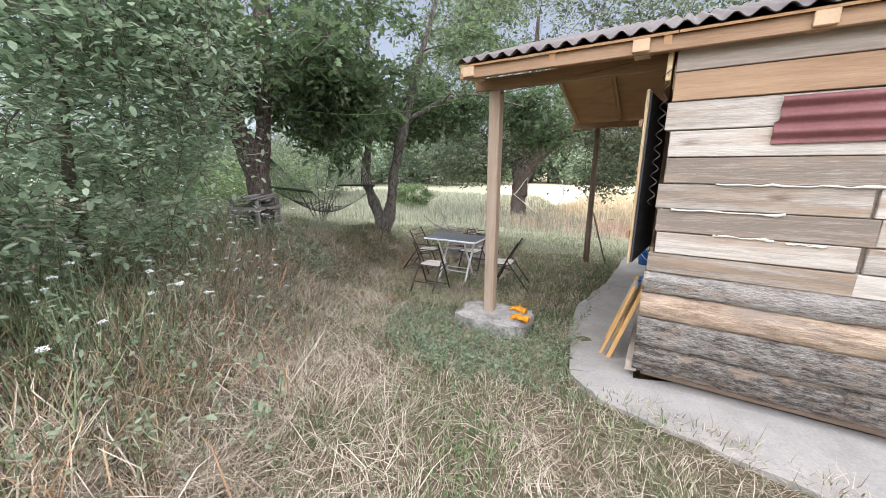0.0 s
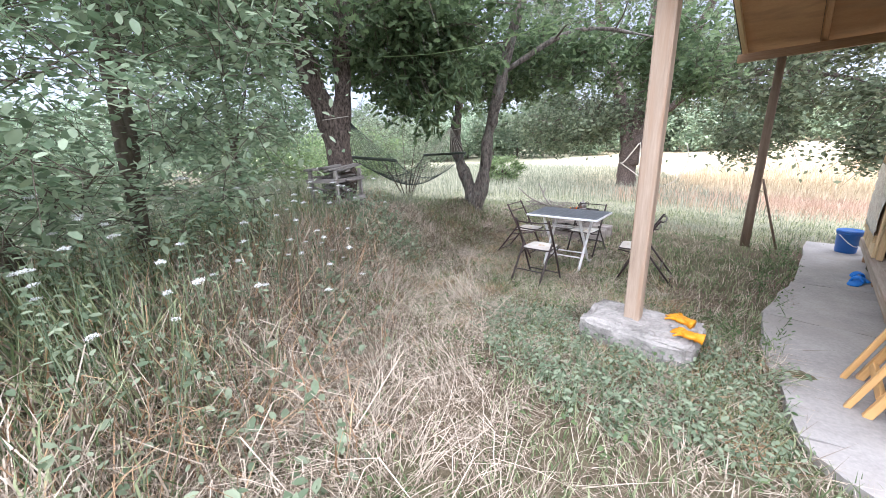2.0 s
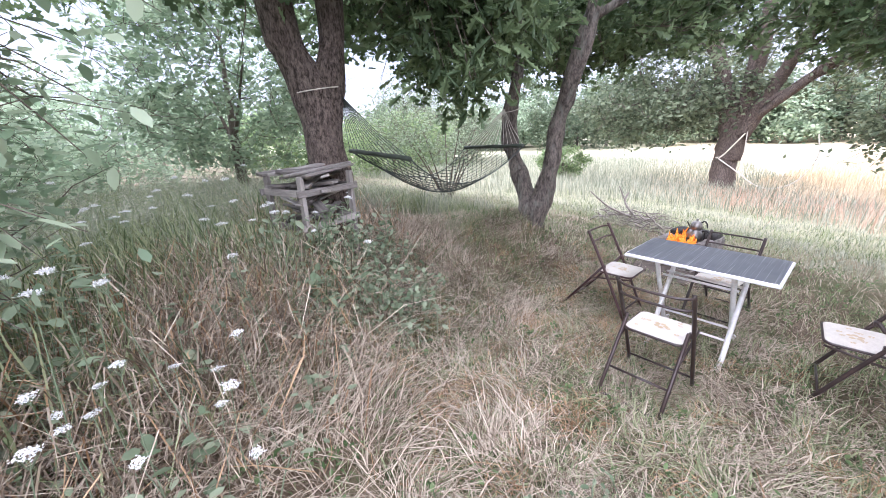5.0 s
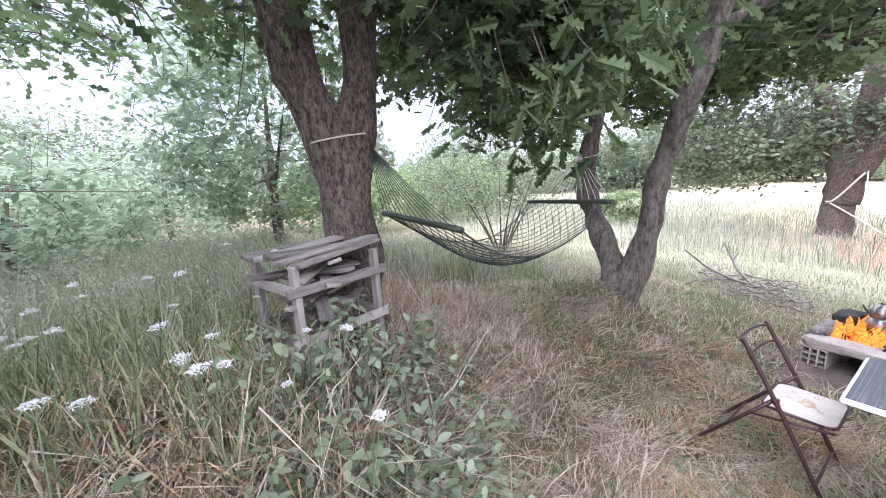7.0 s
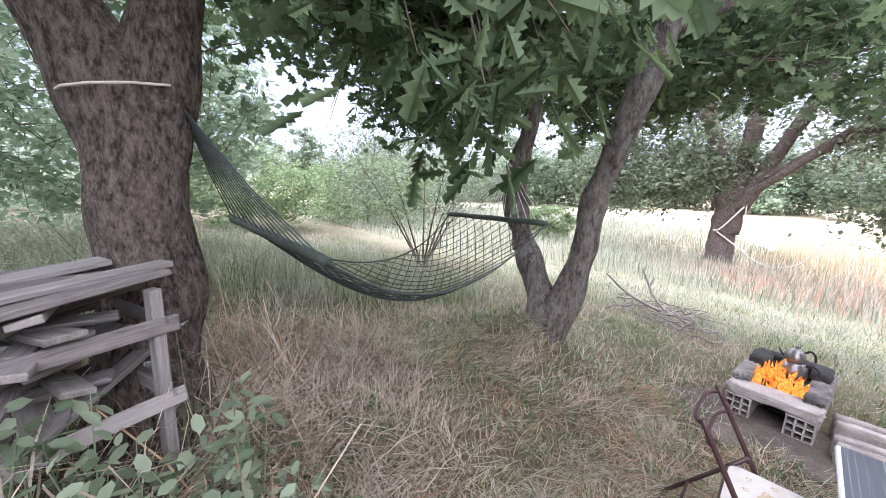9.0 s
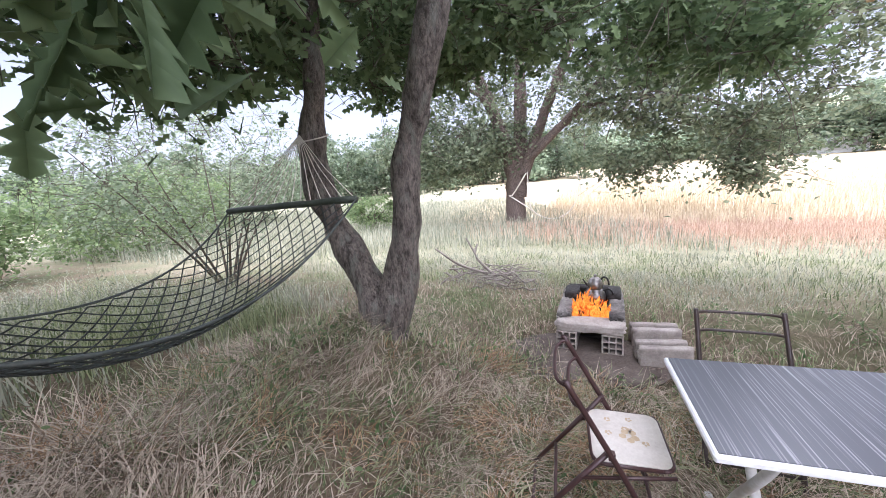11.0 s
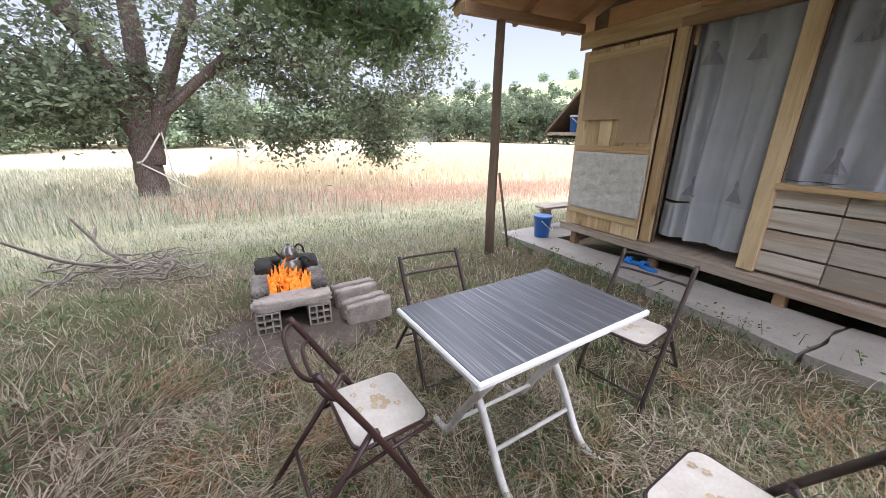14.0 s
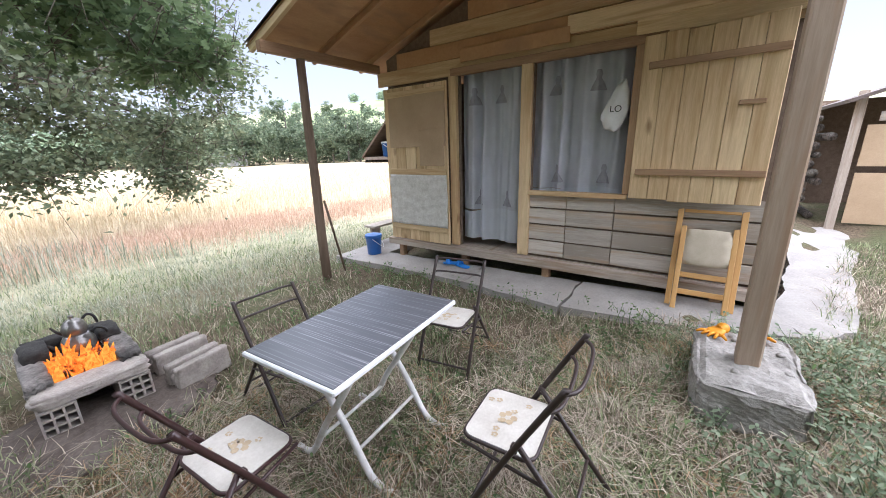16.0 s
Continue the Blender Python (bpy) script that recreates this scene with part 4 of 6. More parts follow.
def rough_lump(name, parent, centre, size, mat, seed, label="", sub=3, rough=0.18, square=0.75):
    bm = bmesh.new()
    bmesh.ops.create_icosphere(bm, subdivisions=sub, radius=1)
    for v in bm.verts:
        c = v.co.copy()
        big = max(abs(c.x), abs(c.y), abs(c.z))
        c = c.lerp(c / big, square)
        c *= 1 + rough * noise.noise(c * 2.3 + Vector((seed, 0, 0))) + rough * .5 * noise.noise(c * 6 + Vector((seed, 4, 0)))
        v.co = Vector((c.x * size[0] / 2 + centre[0], c.y * size[1] / 2 + centre[1], c.z * size[2] / 2 + centre[2]))
    return part(name, bm, mat, parent, label, True)


rough_lump("front_lintel", hearth, (0, -0.36, 0.27), (0.56, 0.20, 0.075), M_BRICK, 1, sub=4, rough=.10, square=.93)
rough_lump("side_kerb", hearth, (-0.22, 0.05, 0.29), (0.13, 0.75, 0.11), M_SOOT, 2, sub=4, rough=.14, square=.9)
rough_lump("side_kerb", hearth, (0.22, 0.05, 0.29), (0.13, 0.75, 0.11), M_SOOT, 3, sub=4, rough=.14, square=.9)
rough_lump("back_kerb", hearth, (0, 0.40, 0.30), (0.5, 0.14, 0.17), M_CHAR, 4)
rough_lump("ember_bed", hearth, (0, 0.0, 0.23), (0.34, 0.66, 0.08), M_CHAR, 5, rough=.3)
rough_lump("charred_stone", hearth, (-0.19, 0.22, 0.36), (0.14, 0.30, 0.10), M_CHAR, 6)
rough_lump("charred_stone", hearth, (0.20, 0.24, 0.36), (0.13, 0.26, 0.09), M_CHAR, 8)
for k in range(9):
    a = RND.uniform(0, 6.28)
    bm = bmesh.new()
    ln = RND.uniform(.1, .2)
    cx, cy, cz = RND.uniform(-.09, .09), RND.uniform(-.2, .1), .29 + RND.uniform(0, .04)
    d = Vector((math.cos(a), math.sin(a), RND.uniform(-.15, .25))) * ln
    tube(bm, [Vector((cx, cy, cz)) - d * .5, Vector((cx + .01, cy, cz)), Vector((cx, cy, cz)) + d * .5], [.018, .022, .015], 7)
    part("firewood", bm, M_CHAR, hearth, "", True)


def mat_fire():
    m = bpy.data.materials.new("flame")
    m.use_nodes = True
    n, l = m.node_tree.nodes, m.node_tree.links
    n.remove(n["Principled BSDF"])
    tc = n.new("ShaderNodeTexCoord")
    t = n.new("ShaderNodeTexNoise")
    t.inputs["Scale"].default_value, t.inputs["Detail"].default_value, t.inputs["Distortion"].default_value = 14, 3, 1.5
    l.new(tc.outputs["Object"], t.inputs[0])
    r = n.new("ShaderNodeValToRGB")
    e = r.color_ramp.elements
    e[0].position, e[0].color = 0.40, (1.0, 0.10, 0.004, 1)
    e[1].position, e[1].color = 0.66, (1.0, 0.44, 0.06, 1)
    l.new(t.outputs[0], r.inputs[0])
    em, tr, mx = n.new("ShaderNodeEmission"), n.new("ShaderNodeBsdfTransparent"), n.new("ShaderNodeMixShader")
    em.inputs["Strength"].default_value = 0.33
    l.new(r.outputs[0], em.inputs["Color"])
    mr = n.new("ShaderNodeMapRange")
    mr.inputs["From Min"].default_value, mr.inputs["From Max"].default_value = 0.40, 0.52
    l.new(t.outputs[0], mr.inputs[0])
    l.new(mr.outputs[0], mx.inputs[0])
    l.new(tr.outputs[0], mx.inputs[1])
    l.new(em.outputs[0], mx.inputs[2])
    l.new(mx.outputs[0], n["Material Output"].inputs["Surface"])
    return m


M_FIRE = mat_fire()
flames = thing("flames", hearth.matrix_world @ pose(0, -0.12, 0.27), "orange flames licking over the hearth", "fire")
for k in range(26):
    bm = bmesh.new()
    fx, fy = RND.uniform(-.15, .15), RND.uniform(-.13, .12)
    hh = RND.uniform(.05, .23) * (1 - abs(fx) * 2.8) + .045
    sw = RND.uniform(-.03, .05)
    tube(bm, bend([(fx, fy, -.01), (fx + sw * .3, fy, hh * .3), (fx + sw * .2, fy + .01, hh * .6), (fx + sw, fy, hh)], 3),
         [.016, .022, .025, .026, .024, .02, .016, .011, .007, .002], 8)
    part("flame", bm, M_FIRE, flames, "", True)

kettle = thing("double_teapot", hearth.matrix_world @ pose(0.03, 0.13, 0.30), "sooty steel double teapot standing on the hearth", "teapot")
bm = bmesh.new()
lathe(bm, [(.075, 0), (.092, .01), (.098, .05), (.092, .10), (.070, .135), (.064, .145)])
low_pot = part("lower_pot", bm, M_STEEL, kettle, "", True)
bm = bmesh.new()
lathe(bm, [(.060, .145), (.070, .16), (.072, .19), (.062, .22), (.052, .235), (.05, .24), (.03, .256), (.012, .262), (.012, .27), (.016, .276), (.012, .286), (.004, .29)])
up_pot = part("upper_pot", bm, M_STEEL, kettle, "", True)
for pot, z, s in ((low_pot, .06, 1.0), (up_pot, .18, 0.75)):
    bm = bmesh.new()
    tube(bm, bend([(-.085 * s, 0, z - .01), (-.12 * s, 0, z + .015), (-.15 * s, 0, z + .055)], 4), [.02 * s, .018 * s, .016 * s, .014 * s, .012 * s, .011 * s, .010 * s, .009 * s, .008 * s], 8)
    part("spout", bm, M_CHAR, pot, "", True)
    bm = bmesh.new()
    tube(bm, bend([(.07 * s, 0, z + .06), (.11 * s, 0, z + .085), (.15 * s, 0, z + .06), (.165 * s, 0, z + .005)], 4), .009, 8)
    part("handle", bm, M_BLACK, pot, "black plastic handle", True)
for x, y, a in ((-3.22, 3.62, 62), (-3.20, 3.30, 66)):
    b = thing("concrete_block", pose(x, y, on_ground(x, y), 0, 0, a - 55), "grey mortar-covered block lying beside the hearth", "block", "blocks beside the hearth")
    for dy in (-0.055, 0.055):
        rough_lump("block_wall", b, (0, dy, 0.10), (0.38, 0.062, 0.19), M_BRICK, x * 3 + dy, sub=4, rough=.05, square=.97)
    rough_lump("block_floor", b, (0, 0, 0.085), (0.37, 0.09, 0.10), M_BRICK, x * 3 + 1, sub=3, rough=.05, square=.97)
rough_lump("ash_patch", None, (-3.80, 3.25, on_ground(-3.80, 3.25) - .004), (1.25, 0.85, 0.05), M_ASH, 12, sub=4, square=.2)
tagged(bpy.data.objects["ash_patch"], "grey ash and scorched soil in front of the hearth", "ash", kind="stuff")

# ---- plinth of the porch post with gloves ----
plinth = thing("post_plinth", Matrix(), "rough cast concrete plinth under the porch post", "plinth")
bm = bmesh.new()
bmesh.ops.create_cube(bm, size=1)
bmesh.ops.subdivide_edges(bm, edges=bm.edges[:], cuts=17, use_grid_fill=True)
for v in bm.verts:
    c = Vector((v.co.x * 0.78, v.co.y * 0.52, v.co.z * 0.28))
    edge = sum(abs(q) > .44 for q in v.co)
    dent = 0.02 * noise.noise(c * 6) + 0.012 * noise.noise(c * 17) + 0.006 * noise.noise(c * 41)
    if edge > 1:
        dent -= 0.018 + 0.02 * abs(noise.noise(c * 9))
    v.co = c + v.normal * dent + Vector((-1.45, -0.01, 0.185))
part("body", bm, M_RUBBLE, plinth)
for k in range(7):
    rough_lump("chip", plinth, (-1.46 + RND.uniform(-.3, .3), RND.uniform(-.22, .2), 0.322), (RND.uniform(.03, .07),) * 2 + (.03,), M_RUBBLE, 30 + k, sub=2)


def glove(m, label):
    g = thing("rubber_glove", m, label, "glove", "gloves on the plinth")
    rough_lump("palm", g, (0, 0, 0.018), (0.11, 0.095, 0.035), M_YELLOW, 40, rough=.15, square=.5)
    bm = bmesh.new()
    tube(bm, bend([(-.04, 0, .018), (-.06, .005, .022), (-.085, 0, .02)], 3), [.035, .03, .03, .033, .036, .038, .04], 10)
    part("cuff", bm, M_YELLOW, g, "", True)
    for k in range(5):
        bm = bmesh.new()
        a = radians(-28 + 14 * k if k < 4 else 62)
        p = Vector((0.04 * math.cos(a * .5), -0.035 + 0.023 * k if k < 4 else .04, .018))
        d = Vector((math.cos(a), math.sin(a), 0))
        tube(bm, [p, p + d * .035 + Vector((0, 0, .008)), p + d * .07 + Vector((0, 0, -.002))], [.012, .011, .007], 8)
        part("finger", bm, M_YELLOW, g, "", True)


glove(pose(-1.19, 0.14, 0.325, 0, 0, 150), "yellow rubber work glove lying on the concrete")
glove(pose(-1.10, -0.08, 0.325, 4, 0, 170), "second yellow rubber work glove on the concrete")

# ---- folded wooden chair leaning on the wall ----
wc = thing("wooden_folding_chair", pose(-0.26, 0.23, 0.11, 0, 17, 0), "folded varnished wooden chair with beige padding leaning on the wall", "chair")
for y in (-0.24, 0.24):
    plank(wc, M_VARNISH, (0.02, y, 0.50), (1.0, 0.035, 0.045), "z", name="back_upright", out="x")
    ob = plank(wc, M_VARNISH, (-0.05, y * .8, 0.36), (0.74, 0.03, 0.04), "z", name="front_leg", out="x")
for z, h in ((0.93, 0.09), (0.30, 0.05), (0.14, 0.05)):
    plank(wc, M_VARNISH, (0.015, 0, z), (0.46, 0.025, h), "y", name="rail")
rough_lump("padding", wc, (-0.04, 0, 0.56), (0.05, 0.36, 0.34), M_UPHOLSTERY, 50, "beige padded panel", rough=.04, square=.85)

# ---- bucket, bench, slippers, shelf tubs ----
def bucket(name, m, h, r, label, lid_mat, body_mat):
    b = thing(name, m, label, "bucket")
    bm = bmesh.new()
    lathe(bm, [(r * .82, 0), (r * .86, .01), (r * .98, h * .82), (r * 1.05, h * .83), (r * 1.05, h * .87), (r, h * .88)])
    part("body", bm, body_mat, b, "", True)
    bm = bmesh.new()
    lathe(bm, [(r * 1.07, h * .88), (r * 1.08, h * .97), (r * 1.0, h), (r * .9, h * .985)])
    part("lid", bm, lid_mat, b, "", True)
    bm = bmesh.new()
    tube(bm, bend([(-r * 1.07, 0, h * .82), (-r * .6, -r * .95, h * .45), (0, -r * 1.2, h * .36), (r * .6, -r * .95, h * .55), (r * 1.07, 0, h * .82)], 4), .006, 6)
    part("bail_handle", bm, M_WHITE, b, "white wire handle", True)


bucket("bucket", pose(-0.16, 4.52, 0.0, 0, 0, 40), 0.32, 0.125, "blue plastic bucket with a lid on the concrete", M_BLUE, M_BLUE)
bucket("tub", pose(0.86, 5.02, 1.495), 0.26, 0.12, "white and blue plastic tub on the lean-to shelf", M_WHITE, M_BLUE)
bucket("tub", pose(1.35, 4.75, 1.495), 0.34, 0.12, "white plastic tub on the lean-to shelf", M_WHITE, M_WHITE)
bench = thing("bench", pose(0.62, 4.95, 0.0), "low weathered plank bench behind the hut", "bench")
plank(bench, M_GREY_WOOD, (0, 0.0, 0.33), (0.9, 0.26, 0.035), "x", name="seat")
for x in (-0.32, 0.32):
    plank(bench, M_OLD_WOOD, (x, 0, 0.155), (0.31, 0.2, 0.05), "z", name="leg", out="x")
for x, y, a in ((-0.10, 3.05, 20), (-0.14, 2.86, -15)):
    sl = thing("slipper", pose(x, y, 0.045, 0, 0, a), "bright blue rubber slipper on the concrete", "slipper", "slippers by the door")
    rough_lump("sole", sl, (0, 0, 0.012), (0.11, 0.27, 0.025), M_BLUE_LIGHT, 60, rough=.05, square=.35)
    bm = bmesh.new()
    for yy in (0.03, 0.05, 0.07):
        tube(bm, bend([(-.05, yy, .015), (-.03, yy, .055), (0, yy, .065), (.03, yy, .055), (.05, yy, .015)], 3), .012, 6)
    part("strap", bm, M_BLUE_LIGHT, sl, "", True)

# ---- neighbouring shed ----
shed = thing("shed", pose(4.6, -3.1, 0.15, 0, 0, 0), "old open shed with a plywood panel wall and dark roof", "shed")
for x, y in ((-0.3, 1.62), (-0.3, 0.1), (-0.3, -1.6), (2.2, 1.62), (2.2, -1.6)):
    plank(shed, M_OLD_WOOD, (x, y, 1.0), (2.2, 0.10, 0.10), "z", name="post", out="x")
for z0, h in ((0.5, 0.8), (1.3, 0.62)):
    bm = bmesh.new()
    box(bm, (-0.32, 0.55, z0), (0.02, 1.9, h - .01), bevel=.003)
    part("plywood_panel", bm, M_CARD, shed, "pale plywood panel")
for k in range(3):
    plank(shed, M_GREY_WOOD, (-0.33, 0.2, 1.72 + k * .14), (2.4 - k * .5, 0.02, 0.13), "y", name="board")
bm = bmesh.new()
box(bm, (0.9, 0.9, 2.28), (3.2, 2.0, 0.05), pose(0, 0, 0, -20, 0, 0))
part("roof", bm, M_ROOF, shed)
bm = bmesh.new()
box(bm, (0.9, -0.95, 2.28), (3.2, 1.95, 0.05), pose(0, 0, 0, 20, 0, 0))
part("roof", bm, M_ROOF, shed)
bm = bmesh.new()
box(bm, (2.25, 0, 1.1), (0.05, 3.3, 2.1))
part("back_wall", bm, M_POST_DARK, shed)
for k in range(24):
    bm = bmesh.new()
    y, z = 1.72 + RND.uniform(-.02, .3), 0.1 + (k // 2) * .15
    tube(bm, [(0.3 + RND.uniform(-.1, .1), y + (k % 2) * .15, z), (1.6, y + (k % 2) * .15, z)], RND.uniform(.05, .075), 8)
    part("stacked_log", bm, M_BARK2, shed, "", True)

# ---- trees and shrubs ----
def ellipsoid_points(k, centre, radii, shell=0.55):
    d = NPR.normal(size=(k, 3))
    d /= np.linalg.norm(d, axis=1)[:, None]
    r = NPR.uniform(shell ** 3, 1, k) ** (1 / 3)
    return np.asarray(centre) + d * r[:, None] * np.asarray(radii)


def tree(name, stems, blobs, bark, leaf_mat, label, per_clump=60, clump_r=0.32, leaf=0.08, template=DIAMOND, twig_r=0.010, seed=1, droop=0.25,
         flat=0.55, category="tree", group="", bark_rough=0.04, sides=14, keep=None):
    """stems: [(points, radii)]; blobs: [(centre, radii, clumps)] of foliage, each clump hung on a twig from the nearest wood."""
    t_ob = thing(name, Matrix(), label, category, group)
    nodes, node_r = [], []
    for pts, radii in stems:
        line = bend(pts, 7)
        rr = np.interp(np.linspace(0, 1, len(line)), np.linspace(0, 1, len(radii)), radii)
        bm = bmesh.new()
        tube(bm, line, rr.tolist(), sides)
        for v in bm.verts:
            w = noise.noise(v.co * 3.1 + Vector((seed, 0, 0))) * bark_rough * 1.2 + noise.noise(Vector((v.co.x * 16, v.co.y * 16, v.co.z * 5))) * bark_rough * 0.45
            axis = min(line, key=lambda p: (p - v.co).length_squared)
            v.co += (v.co - axis).normalized() * w * min(1, (v.co - axis).length / 0.1)
        part("trunk" if len(nodes) == 0 else "limb", bm, bark, t_ob, "", True)
        for p, r in list(zip(line, rr.tolist()))[len(line) // 4:]:
            nodes.append(np.array(p))
            node_r.append(r)
    centres = np.concatenate([ellipsoid_points(k, c, r) for c, r, k in blobs])
    if keep is not None:
        centres = centres[keep(centres)]
    hub = np.mean([np.array(p) for p in nodes], axis=0)
    order = np.argsort(np.linalg.norm((centres - hub) * (1, 1, 0.8), axis=1))
    centres = centres[order]
    P = np.zeros((len(nodes) + len(centres), 3))
    Rr = np.zeros(len(P))
    P[:len(nodes)], Rr[:len(nodes)] = nodes, node_r
    used = len(nodes)
    paths = []
    for c in centres:
        d = np.linalg.norm(P[:used] - c, axis=1) + 0.6 * np.maximum(0, P[:used, 2] - c[2])
        j = int(np.argmin(d))
        a = P[j]
        r0 = min(Rr[j] * 0.6, 0.008 + 0.014 * np.linalg.norm(c - a))
        ln = np.linalg.norm(c - a)
        mid = (a + c) / 2 + NPR.normal(size=3) * 0.09 * ln + np.array([0, 0, 0.10 * ln])
        u = np.linspace(0, 1, 6)[:, None]
        pts = (1 - u) ** 2 * a + 2 * u * (1 - u) * mid + u ** 2 * c
        pts[1:-1] += NPR.normal(size=(4, 3)) * 0.018 * ln
        paths.append((pts, np.linspace(max(r0, twig_r * .6), twig_r * 0.45, 6)))
        P[used], Rr[used] = c, twig_r * 1.2
        used += 1
        for _ in range(3):
            e = c + NPR.normal(size=3) * clump_r * 0.8
            paths.append((np.stack([c, (c + e) / 2 + NPR.normal(size=3) * .03, e]), np.linspace(twig_r * .5, twig_r * .2, 3)))
    v, t = many_tubes(paths, 4)
    tagged(array_part("branchwork", v, t, M_TWIG, t_ob), kind="stuff")
    k = len(centres) * per_clump
    rel = NPR.normal(size=(k, 3)) * clump_r * np.array([0.62, 0.62, 0.42])
    own = np.repeat(NPR.uniform(0.45, 1.4, len(centres)), per_clump)[:, None]
    pos = np.repeat(centres, per_clump, 0) + rel * own
    if keep is not None:
        pos = pos[keep(pos)]
    v, t = leaves(pos, leaf, template, droop=droop, flat=flat)
    tagged(array_part("crown", v, t, leaf_mat, t_ob, ""), kind="stuff")
    return t_ob


def clear_of_yard(p):
    """Leaves stay off the hut, the porch and the way past it."""
    hut_zone = (p[:, 0] > -1.95) & (p[:, 1] < 5.0)
    walk_zone = (np.abs(p[:, 0] + 1.6) < 2.2) & (p[:, 1] > -4) & (p[:, 1] < 0.3) & (p[:, 2] < 2.7)
    yard = (p[:, 0] > -4.6) & (p[:, 1] > -0.6) & (p[:, 1] < 4.2) & (p[:, 2] < 2.45)
    return ~(hut_zone | walk_zone | yard)


# the big oak with two stems
tree("oak_tree", [
    ([(-5.22, -0.30, 0.70), (-5.24, -0.29, 1.1), (-5.32, -0.27, 1.6), (-5.36, -0.31, 2.05), (-5.42, -0.51, 2.75), (-5.50, -0.62, 4.2), (-5.6, -0.7, 6.2)], [.25, .18, .17, .165, .12, .11, .05]),
    ([(-5.30, -0.24, 1.7), (-5.31, -0.17, 2.1), (-5.25, -0.10, 2.75), (-5.20, 0.02, 4.3), (-5.1, 0.15, 6.3)], [.09, .12, .105, .10, .04]),
    ([(-5.28, 0.05, 3.3), (-4.9, 0.45, 3.5), (-4.3, 0.75, 3.1)], [.05, .035, .012]),
    ([(-5.5, -0.6, 3.8), (-5.0, -1.7, 4.6), (-4.2, -2.4, 4.9)], [.06, .04, .015]),
    ([(-5.47, -0.6, 3.4), (-6.6, -1.2, 4.2), (-7.6, -1.0, 4.5)], [.06, .04, .015])],
    [((-5.5, -0.5, 5.3), (3.0, 3.0, 2.3), 170), ((-4.6, -0.9, 3.5), (1.6, 1.3, 0.7), 50), ((-5.0, 0.9, 3.1), (1.0, 0.9, 0.7), 64), ((-6.8, 0.2, 3.6), (1.5, 1.6, 0.9), 70), ((-5.3, -1.8, 3.6), (1.4, 1.0, 0.9), 55), ((-7.6, -2.5, 3.7), (1.6, 1.4, 0.5), 40)],
    M_BARK, M_LEAF_OAK, "tall oak with two furrowed stems above the wood pile", 40, 0.34, 0.14, FAN_LOBED, seed=2, keep=clear_of_yard)
# the forked oak holding the hammock
tree("oak_tree", [
    ([(-5.16, 2.38, 0.30), (-5.20, 2.42, 0.62), (-5.34, 2.45, 0.95), (-5.52, 2.45, 1.30), (-5.67, 2.45, 1.75), (-5.64, 2.46, 2.1), (-5.55, 2.47, 2.5), (-5.6, 2.6, 4.0), (-5.8, 2.9, 5.6)], [.25, .165, .115, .10, .092, .088, .084, .07, .03]),
    ([(-5.12, 2.40, 0.50), (-5.06, 2.44, 0.82), (-4.95, 2.46, 1.2), (-4.91, 2.46, 1.6), (-4.80, 2.46, 2.0), (-4.66, 2.45, 2.4), (-4.3, 2.5, 3.6), (-4.0, 2.9, 5.2)], [.14, .145, .112, .10, .095, .09, .075, .03]),
    ([(-4.55, 2.46, 2.8), (-3.6, 3.1, 3.3), (-2.6, 3.9, 3.1)], [.05, .035, .012]),
    ([(-5.56, 2.5, 3.0), (-6.3, 1.9, 3.3), (-7.0, 1.5, 3.0)], [.045, .03, .012])],
    [((-5.0, 2.7, 4.6), (2.7, 2.5, 1.8), 165), ((-6.4, 2.0, 2.9), (0.9, 1.0, 0.6), 80), ((-2.7, 4.9, 3.05), (0.9, 0.8, 0.65), 40), ((-2.35, 4.7, 2.62), (0.55, 0.6, 0.40), 20), ((-4.6, 1.1, 3.2), (0.9, 0.8, 0.6), 48), ((-4.9, 3.8, 3.2), (1.2, 1.0, 0.6), 60), ((-5.3, 3.5, 2.95), (1.7, 1.0, 0.5), 80), ((-3.6, 4.7, 3.1), (1.3, 0.7, 0.5), 44)],
    M_BARK2, M_LEAF_OAK, "forked oak with two slender trunks holding the hammock", 42, 0.30, 0.135, FAN_LOBED, seed=3, keep=clear_of_yard)
